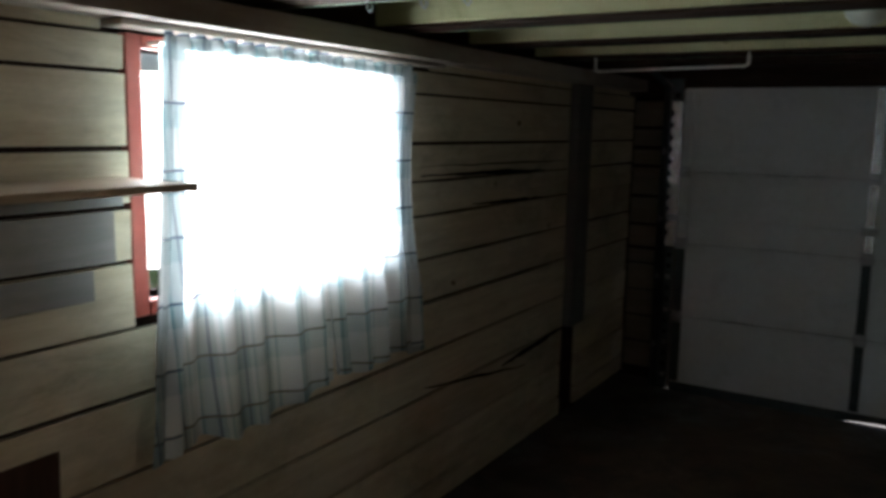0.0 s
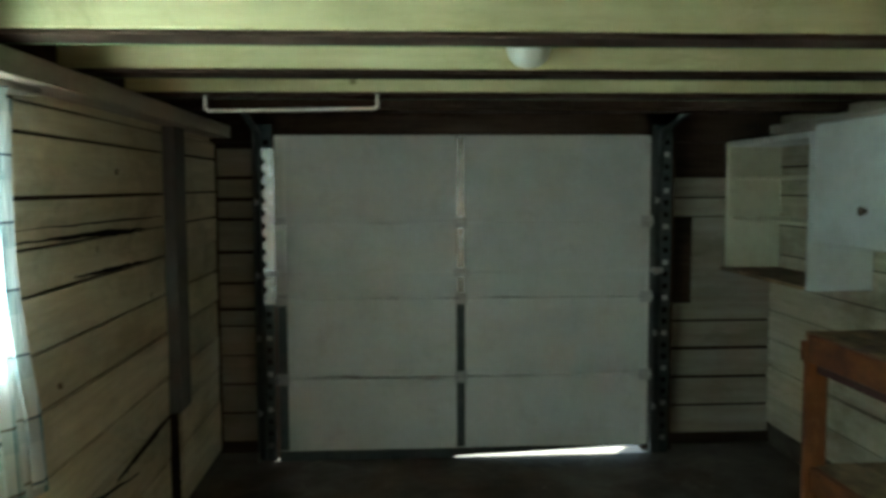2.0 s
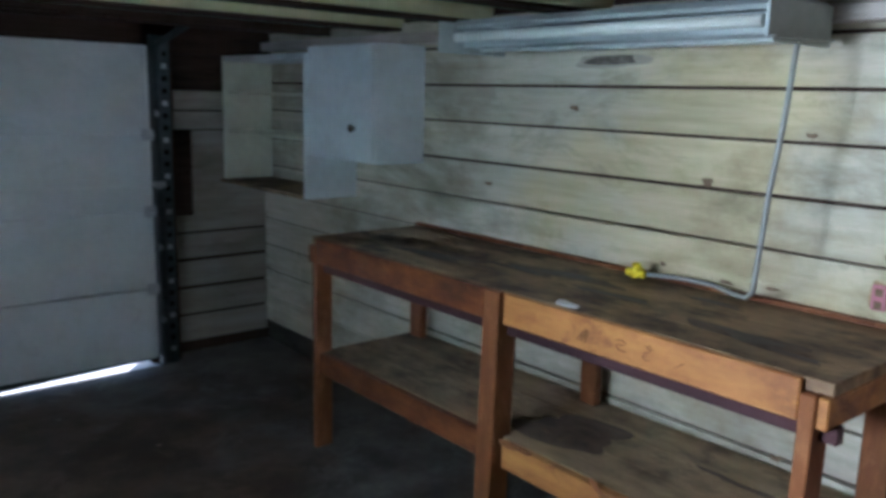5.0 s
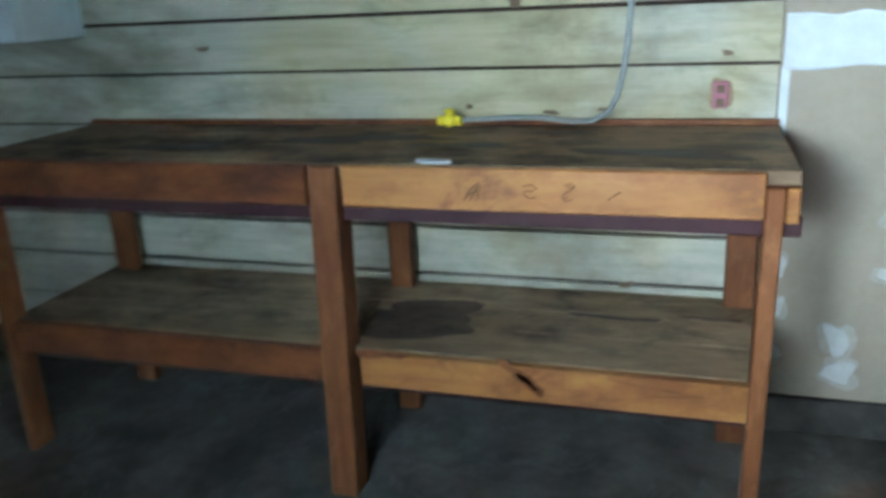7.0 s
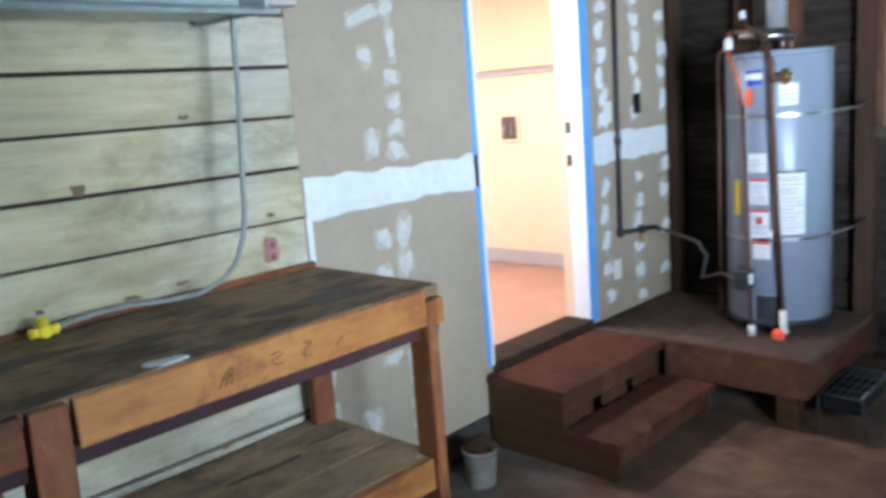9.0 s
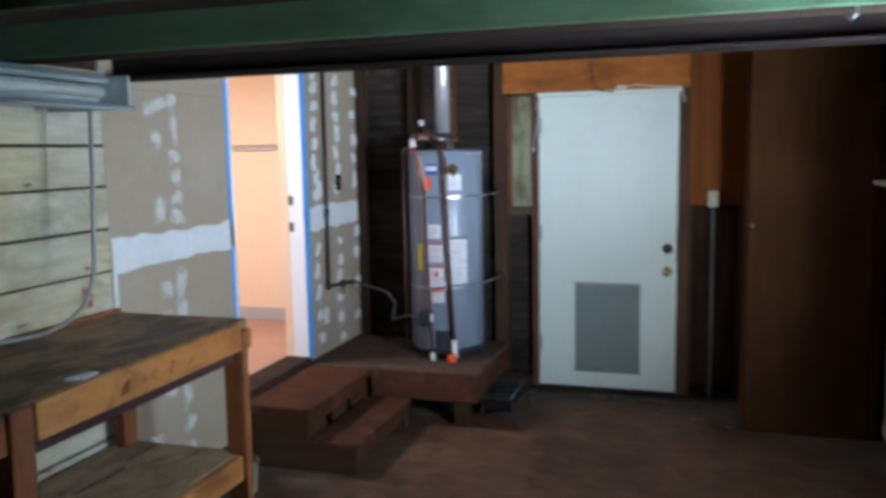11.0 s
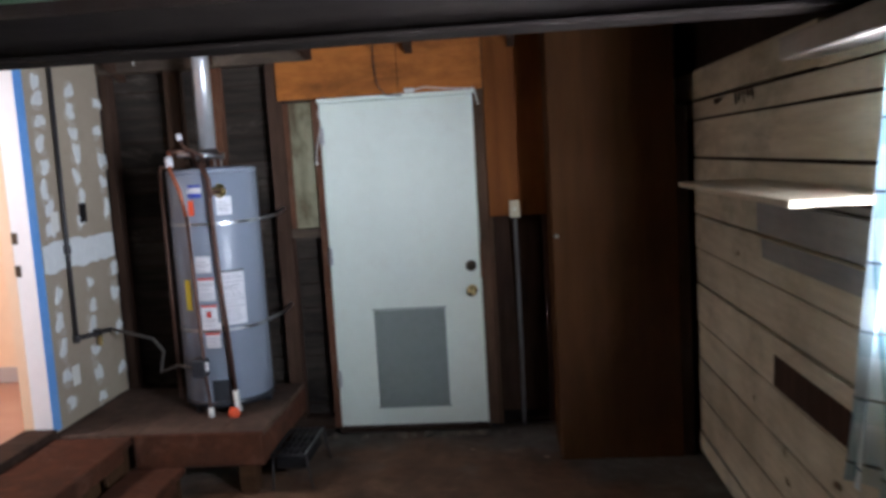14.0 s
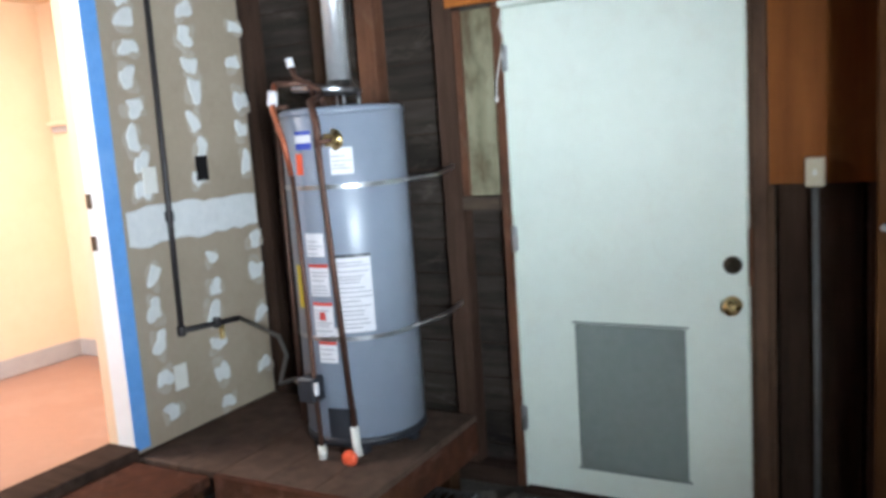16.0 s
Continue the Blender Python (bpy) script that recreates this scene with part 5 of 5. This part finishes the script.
# ---- platform, steps and bucket ----
plat = thing("heater_platform", "red-brown timber platform on short posts under the water heater", "platform")
PX, PY, PZ = 2.30, 0.925, 0.34
for k in range(5):
    a = PX + (W - PX) * k / 5
    box_part("deck_board", (a + 0.001, 0.022, PZ - 0.03), (a + (W - PX) / 5 - 0.001, PY - 0.03, PZ), deck_dusty, plat, 0.003)
box_part("fascia", (PX, PY - 0.029, 0.165), (2.985, PY, PZ), step_red, plat, 0.004)
box_part("end_fascia", (PX, 0.022, 0.165), (PX + 0.03, PY - 0.031, PZ - 0.031), step_red, plat, 0.004)
for xa in (2.36, 2.9):
    for ya in (0.10, 0.80):
        box_part("post", (xa, ya, 0.0), (xa + 0.09, ya + 0.09, PZ - 0.032), step_side, plat, 0.004)
steps = thing("wooden_steps", "two red-brown wooden steps up to the doorway", "steps")
SY0, SY1 = 0.935, 1.775
box_part("tread", (2.985, SY0, 0.30), (3.415, SY1, 0.342), step_red, steps, 0.005)
box_part("tread", (2.715, SY0, 0.135), (3.0, SY1, 0.172), step_red, steps, 0.005)
for yy in (SY0 + 0.03, SY1 - 0.045):
    bm = bmesh.new()
    prof = [(2.735, 0.0), (3.41, 0.0), (3.41, 0.298), (3.0, 0.298), (3.0, 0.133), (2.735, 0.133)]
    a = [bm.verts.new((x, yy, z)) for x, z in prof]
    b = [bm.verts.new((x, yy + 0.038, z)) for x, z in prof]
    for k in range(6):
        bm.faces.new((a[k], a[(k + 1) % 6], b[(k + 1) % 6], b[k]))
    bm.faces.new(a[::-1])
    bm.faces.new(b)
    bmesh.ops.recalc_face_normals(bm, faces=bm.faces)
    part("stringer", bm, step_side, steps)
box_part("riser", (3.002, SY0 + 0.07, 0.235), (3.022, SY1 - 0.05, 0.299), step_red, steps, 0.003)
for ya, yb in ((SY0 + 0.07, 1.185), (1.26, 1.45), (1.54, SY1 - 0.05)):
    box_part("riser", (3.002, ya, 0.175), (3.022, yb, 0.234), step_side, steps, 0.003)
box_part("riser", (2.738, SY0 + 0.07, 0.06), (2.758, SY1 - 0.05, 0.134), step_red, steps, 0.003)
bucket = thing("bucket", "grimy grey-white plastic bucket beside the steps", "bucket")
lathe_part("pail", (3.20, 2.09, 0.0), [(0.055, 0.0), (0.06, 0.004), (0.072, 0.15), (0.077, 0.152), (0.077, 0.163), (0.070, 0.163), (0.067, 0.14), (0.055, 0.02)], bucket_grey, bucket, 24)
bm = bmesh.new()
add_tube(bm, [(3.20 + 0.077 * math.cos(a), 2.09, 0.15 + 0.06 * math.sin(a)) for a in [math.pi * k / 10 for k in range(11)]], 0.004, 6)
part("handle", bm, black_pipe, bucket)

bm = bmesh.new()
bmesh.ops.create_icosphere(bm, subdivisions=3, radius=0.062)
for vv in bm.verts:
    q = vv.co * 18
    vv.co = Vector((vv.co.x * 1.0, vv.co.y * 1.0, vv.co.z * 0.9)) * (1 + 0.35 * noise.noise(q * 0.8) + 0.15 * noise.noise(q * 2.1)) + Vector((3.20, 2.09, 0.165))
rag = tagged(mesh_ob("rag", bm, step_side), "crumpled dark brown rag stuffed in the bucket", "rag")
wire = thing("loose_wire", "pale loose wire hanging from the roof boards", "wire")
tube_part("strand", [(3.12, 0.20, 2.50), (3.13, 0.2, 2.44), (3.115, 0.21, 2.38), (3.11, 0.20, 2.32)], 0.004, pvc, wire, 6)

# ---- water heater ----
wh = thing("water_heater", "tall grey gas water heater with labels, strapped to the studs", "water heater")
CX, CY, R = 2.652, 0.345, 0.245
ZB, ZT = PZ + 0.035, 1.70
lathe_part("tank", (CX, CY, 0), [(R - 0.006, ZB + 0.028), (R, ZB + 0.034), (R, ZT - 0.035), (R - 0.004, ZT - 0.03)], tank_grey, wh, 56)
lathe_part("top_cap", (CX, CY, 0), [(R + 0.003, ZT - 0.03), (R + 0.004, ZT - 0.012), (R - 0.012, ZT), (0.05, ZT + 0.006)], tank_grey, wh, 56)
lathe_part("base_ring", (CX, CY, 0), [(R + 0.004, ZB), (R + 0.004, ZB + 0.03), (R - 0.01, ZB + 0.032)], tank_black, wh, 56, "z", "black base ring")
for a in (60, 120, 180, 240, 300, 0):
    u = radians(a)
    box_part("foot", (CX + 0.22 * math.cos(u) - 0.02, CY + 0.22 * math.sin(u) - 0.02, PZ), (CX + 0.22 * math.cos(u) + 0.02, CY + 0.22 * math.sin(u) + 0.02, ZB), tank_black, wh, 0.004)


def curved(name, a0, a1, za, zb, out, material, parent, label=""):
    """A label or plate bent round the tank, between two angles in degrees."""
    bm = bmesh.new()
    cols = []
    nseg = max(8, int(abs(a1 - a0) / 6))
    for i in range(nseg + 1):
        u = radians(a0 + (a1 - a0) * i / nseg)
        c, s = math.cos(u), math.sin(u)
        cols.append([bm.verts.new((CX + (R + r) * c, CY + (R + r) * s, z)) for r, z in ((0.0002, za), (out, za), (out, zb), (0.0002, zb))])
    for a, b in zip(cols, cols[1:]):
        for k in range(4):
            bm.faces.new((a[k], a[(k + 1) % 4], b[(k + 1) % 4], b[k])).smooth = False
    bm.faces.new(cols[0])
    bm.faces.new(cols[-1][::-1])
    bmesh.ops.recalc_face_normals(bm, faces=bm.faces)
    return mesh_ob(name, bm, material, parent, label)


def paper(a0, a1, za, zb, bars=(), head=None):
    lab = curved("label", a0, a1, za, zb, 0.0012, label_white, wh, "white printed label")
    if head:
        curved("label_stripe", a0, a1, zb - 0.012, zb, 0.0018, head, lab)
    lo, hi = min(a0, a1) + 1.2, max(a0, a1) - 1.2
    zz = zb - 0.03
    while zz > za + 0.012:
        curved("print_bar", lo, hi - rng.uniform(0, 0.35) * (hi - lo), zz - 0.004, zz, 0.0016, ink, lab)
        zz -= rng.uniform(0.012, 0.022)
    for zc in bars:
        curved("label_stripe", lo, hi, zc, zc + 0.010, 0.0019, label_red, lab)


paper(106, 140, 0.835, 1.140, (), tank_black)
paper(79, 99, 1.135, 1.225)
paper(80, 101, 0.980, 1.105, (), label_red)
paper(81, 102, 0.815, 0.955, (), label_red)
paper(84, 103, 0.715, 0.800, (), label_red)
paper(96, 106, 0.795, 0.855)
curved("flame_mark", 88, 94, 0.885, 0.917, 0.0021, label_red, wh)
curved("badge", 77, 95, 1.545, 1.570, 0.0012, label_blue, wh, "blue and white badge strip")
curved("badge", 77, 95, 1.570, 1.600, 0.0012, label_white, wh, "blue and white badge strip")
curved("badge", 77, 95, 1.600, 1.615, 0.0012, label_blue, wh, "blue and white badge strip")
curved("sticker", 76, 84, 1.450, 1.530, 0.0012, label_orange, wh, "orange-red sticker")
curved("energy_label", 58, 68, 0.925, 1.095, 0.0012, label_yellow, wh, "yellow energy label")
paper(112, 132, 1.445, 1.545)
curved("access_panel", 88, 116, ZB + 0.034, ZB + 0.155, 0.004, tank_black, wh, "black burner cover")
curved("strap", 0, 359.9, 1.392, 1.408, 0.003, galv, wh, "steel strap")
curved("strap", 0, 359.9, 0.802, 0.818, 0.003, galv, wh, "steel strap")
for zz in (1.40, 0.81):
    tube_part("strap_tail", [(CX - R - 0.002, CY - 0.02, zz), (2.36, 0.12, zz + 0.004), (2.345, 0.005, zz + 0.03)], 0.008, galv, wh, 6)
tube_part("vent_pipe", [(CX + 0.02, CY - 0.03, 1.80), (CX + 0.02, CY - 0.03, 2.75)], 0.047, vent_metal, wh, 28, "bright galvanised vent pipe")
hood = lathe_part("draft_hood", (CX + 0.02, CY - 0.03, 0), [(0.085, 1.755), (0.088, 1.765), (0.052, 1.79), (0.05, 1.81)], galv, wh, 28, "z", "galvanised draft hood")
for a in (45, 135, 225, 315):
    u = radians(a)
    tube_part("hood_leg", [(CX + 0.02 + 0.075 * math.cos(u), CY - 0.03 + 0.075 * math.sin(u), 1.70), (CX + 0.02 + 0.075 * math.cos(u), CY - 0.03 + 0.075 * math.sin(u), 1.76)], 0.006, galv, hood, 6)


def on_tank(a, z, out=0.0):
    u = radians(a)
    return (CX + (R + out) * math.cos(u), CY + (R + out) * math.sin(u), z)


valve = lathe_part("relief_valve", on_tank(117, 1.575, 0.0), [(0.04, 0.0), (0.04, 0.004), (0.02, 0.006), (0.018, 0.028), (0.024, 0.032), (0.024, 0.046), (0.012, 0.052)], brass, wh, 20, "y", "brass relief valve")
tube_part("drain_pipe", [on_tank(117, 1.575, 0.045), on_tank(107, 1.57, 0.05), on_tank(106, 1.50, 0.04), on_tank(109, 1.1, 0.035), on_tank(115, 0.47, 0.045)], 0.011, copper, wh, 10, "old copper drain pipe")
tube_part("pipe_end", [on_tank(115, 0.475, 0.045), on_tank(115.5, 0.40, 0.05), on_tank(117, 0.36, 0.055)], 0.017, pvc, wh, 10, "white plastic pipe end")
lathe_part("valve_knob", on_tank(112, 0.362, 0.075), [(0.03, 0.0), (0.034, 0.01), (0.03, 0.022), (0.01, 0.026)], label_orange, wh, 16, "y", "orange valve knob")
tube_part("cold_pipe", [on_tank(88, 0.37, 0.06), on_tank(84, 0.6, 0.045), on_tank(80, 1.0, 0.03), on_tank(77, 1.45, 0.03)], 0.010, copper, wh, 10, "long copper pipe down the tank")
tube_part("pipe_end", [on_tank(88, 0.342, 0.06), on_tank(88, 0.395, 0.06)], 0.017, pvc, wh, 10)
tube_part("flex_line", [on_tank(76, 1.45, 0.03), on_tank(73, 1.58, 0.04), on_tank(64, 1.70, 0.05), on_tank(57, 1.80, 0.02)], 0.011, mat("orange_copper", (0.42, 0.13, 0.06), (0.28, 0.085, 0.04), 30, 0.4, 0.6, 0.1), wh, 10, "orange copper flex line")
tube_part("copper_elbow", [on_tank(57, 1.80, 0.02), (CX + 0.06, CY + 0.12, 1.80), (CX + 0.05, CY + 0.08, 1.70)], 0.013, copper, wh, 10)
tube_part("pipe_wrap", [on_tank(63, 1.72, 0.046), on_tank(60, 1.77, 0.034)], 0.02, label_white, wh, 10, "white tape wrap")
tube_part("inlet_pipe", [(CX - 0.02, CY + 0.14, 1.70), (CX - 0.01, CY + 0.15, 1.77), (CX + 0.08, CY + 0.17, 1.82), (CX + 0.10, CY + 0.17, 1.87)], 0.011, copper, wh, 10)
tube_part("pipe_wrap", [(CX + 0.098, CY + 0.17, 1.86), (CX + 0.105, CY + 0.17, 1.895)], 0.015, label_white, wh, 10)
tube_part("relief_line", [(CX - 0.02, CY + 0.15, 1.75), on_tank(98, 1.72, 0.0), on_tank(106, 1.64, 0.04), on_tank(107, 1.55, 0.05)], 0.014, copper, wh, 10)
tube_part("cross_pipe", [(CX - 0.09, CY + 0.02, 1.765), (CX + 0.14, CY + 0.12, 1.785)], 0.016, galv, wh, 10)
tube_part("side_pipe", [on_tank(24, 1.715, -0.03), on_tank(20, 1.72, 0.025), on_tank(19, 1.70, 0.032), on_tank(19, 1.0, 0.034), on_tank(21, 0.40, 0.034)], 0.010, copper, wh, 8, "dark pipe down the side")
ctrl = box_part("gas_control", (CX + 0.02, CY + R - 0.005, 0.565), (CX + 0.10, CY + R + 0.07, 0.665), tank_black, wh, 0.008, "black gas control valve")
box_part("control_tag", (CX + 0.005, CY + R + 0.05, 0.60), (CX + 0.019, CY + R + 0.068, 0.65), label_white, ctrl, 0.002)

gas = thing("gas_pipe", "black iron gas pipe down the wallboard with a flexible connector", "pipe")
tube_part("riser_pipe", [(W - 0.022, 0.575, 2.5), (W - 0.022, 0.59, 1.35), (W - 0.022, 0.60, 0.80)], 0.0125, black_pipe, gas, 12)
tube_part("branch_pipe", [(W - 0.022, 0.60, 0.80), (W - 0.03, 0.45, 0.79), (W - 0.06, 0.28, 0.785)], 0.0125, black_pipe, gas, 12)
for c in ((W - 0.022, 0.60, 0.80), (W - 0.022, 0.592, 1.30), (W - 0.035, 0.40, 0.79)):
    lathe_part("fitting", c, [(0.017, -0.022), (0.019, -0.018), (0.019, 0.018), (0.017, 0.022)], black_pipe, gas, 12)
box_part("gas_cock", (W - 0.05, 0.37, 0.71), (W - 0.03, 0.39, 0.78), brass, gas, 0.003)
tube_part("flex_connector", [(W - 0.06, 0.28, 0.785), (3.097, 0.34, 0.729), (3.011, 0.4, 0.666), (3.01, 0.46, 0.557), (2.876, 0.52, 0.608), (CX + 0.10, CY + R + 0.03, 0.61)], 0.009, pale_flex, gas, 8, "grey coated flexible connector")
for yc, zc, m, lab in ((0.36, 1.49, black_void, "empty dark outlet hole in the wallboard"), (0.66, 1.46, pvc, "pale wall plate on the wallboard"), (0.62, 0.60, pvc, "pale wall plate on the wallboard")):
    pl = thing("wall_plate", lab, "wall plate", "plates on the wallboard")
    box_part("plate", (W - 0.011, yc - 0.036, zc - 0.055), (W - 0.006, yc + 0.036, zc + 0.055), m, pl, 0.001)

# ---- rubble along the back wall and a wire rack under the platform ----
for k in range(26):
    xc = rng.uniform(1.0, 2.3)
    s = rng.uniform(0.009, 0.026)
    bm = bmesh.new()
    bmesh.ops.create_icosphere(bm, subdivisions=1, radius=s)
    for vv in bm.verts:
        vv.co = Vector((vv.co.x * 1.4, vv.co.y, vv.co.z * 0.6)) * rng.uniform(0.75, 1.2) + Vector((xc, rng.uniform(0.05, 0.14), s * 0.5))
    tagged(mesh_ob("concrete_chunk", bm, rubble), "small broken chunk of concrete by the back wall", "rubble", "rubble along the wall")
rack = thing("wire_rack", "low black wire rack on bent legs beside the platform", "rack")
for k in range(6):
    tube_part("wire", [(2.105 + 0.034 * k, 0.44, 0.188), (2.105 + 0.034 * k, 0.84, 0.188)], 0.0035, black_pipe if k else galv, rack, 6)
for k in range(5):
    tube_part("wire", [(2.10, 0.45 + 0.095 * k, 0.181), (2.28, 0.45 + 0.095 * k, 0.181)], 0.0035, black_pipe, rack, 6)
tube_part("rim", [(2.095, 0.435, 0.185), (2.285, 0.435, 0.185), (2.285, 0.845, 0.185), (2.095, 0.845, 0.185), (2.095, 0.435, 0.185)], 0.006, black_pipe, rack, 6)
box_part("tray", (2.11, 0.46, 0.10), (2.27, 0.82, 0.16), black_void, rack, 0.006, "black tray hung under the rack")
for xa, ya, xo, yo in ((2.10, 0.44, -0.03, -0.02), (2.28, 0.44, 0.0, -0.02), (2.10, 0.84, -0.03, 0.02), (2.28, 0.84, 0.0, 0.03)):
    tube_part("leg", [(xa, ya, 0.185), (xa + 0.4 * xo, ya + 0.4 * yo, 0.09), (xa + xo, ya + yo, 0.006)], 0.006, black_pipe, rack, 6)
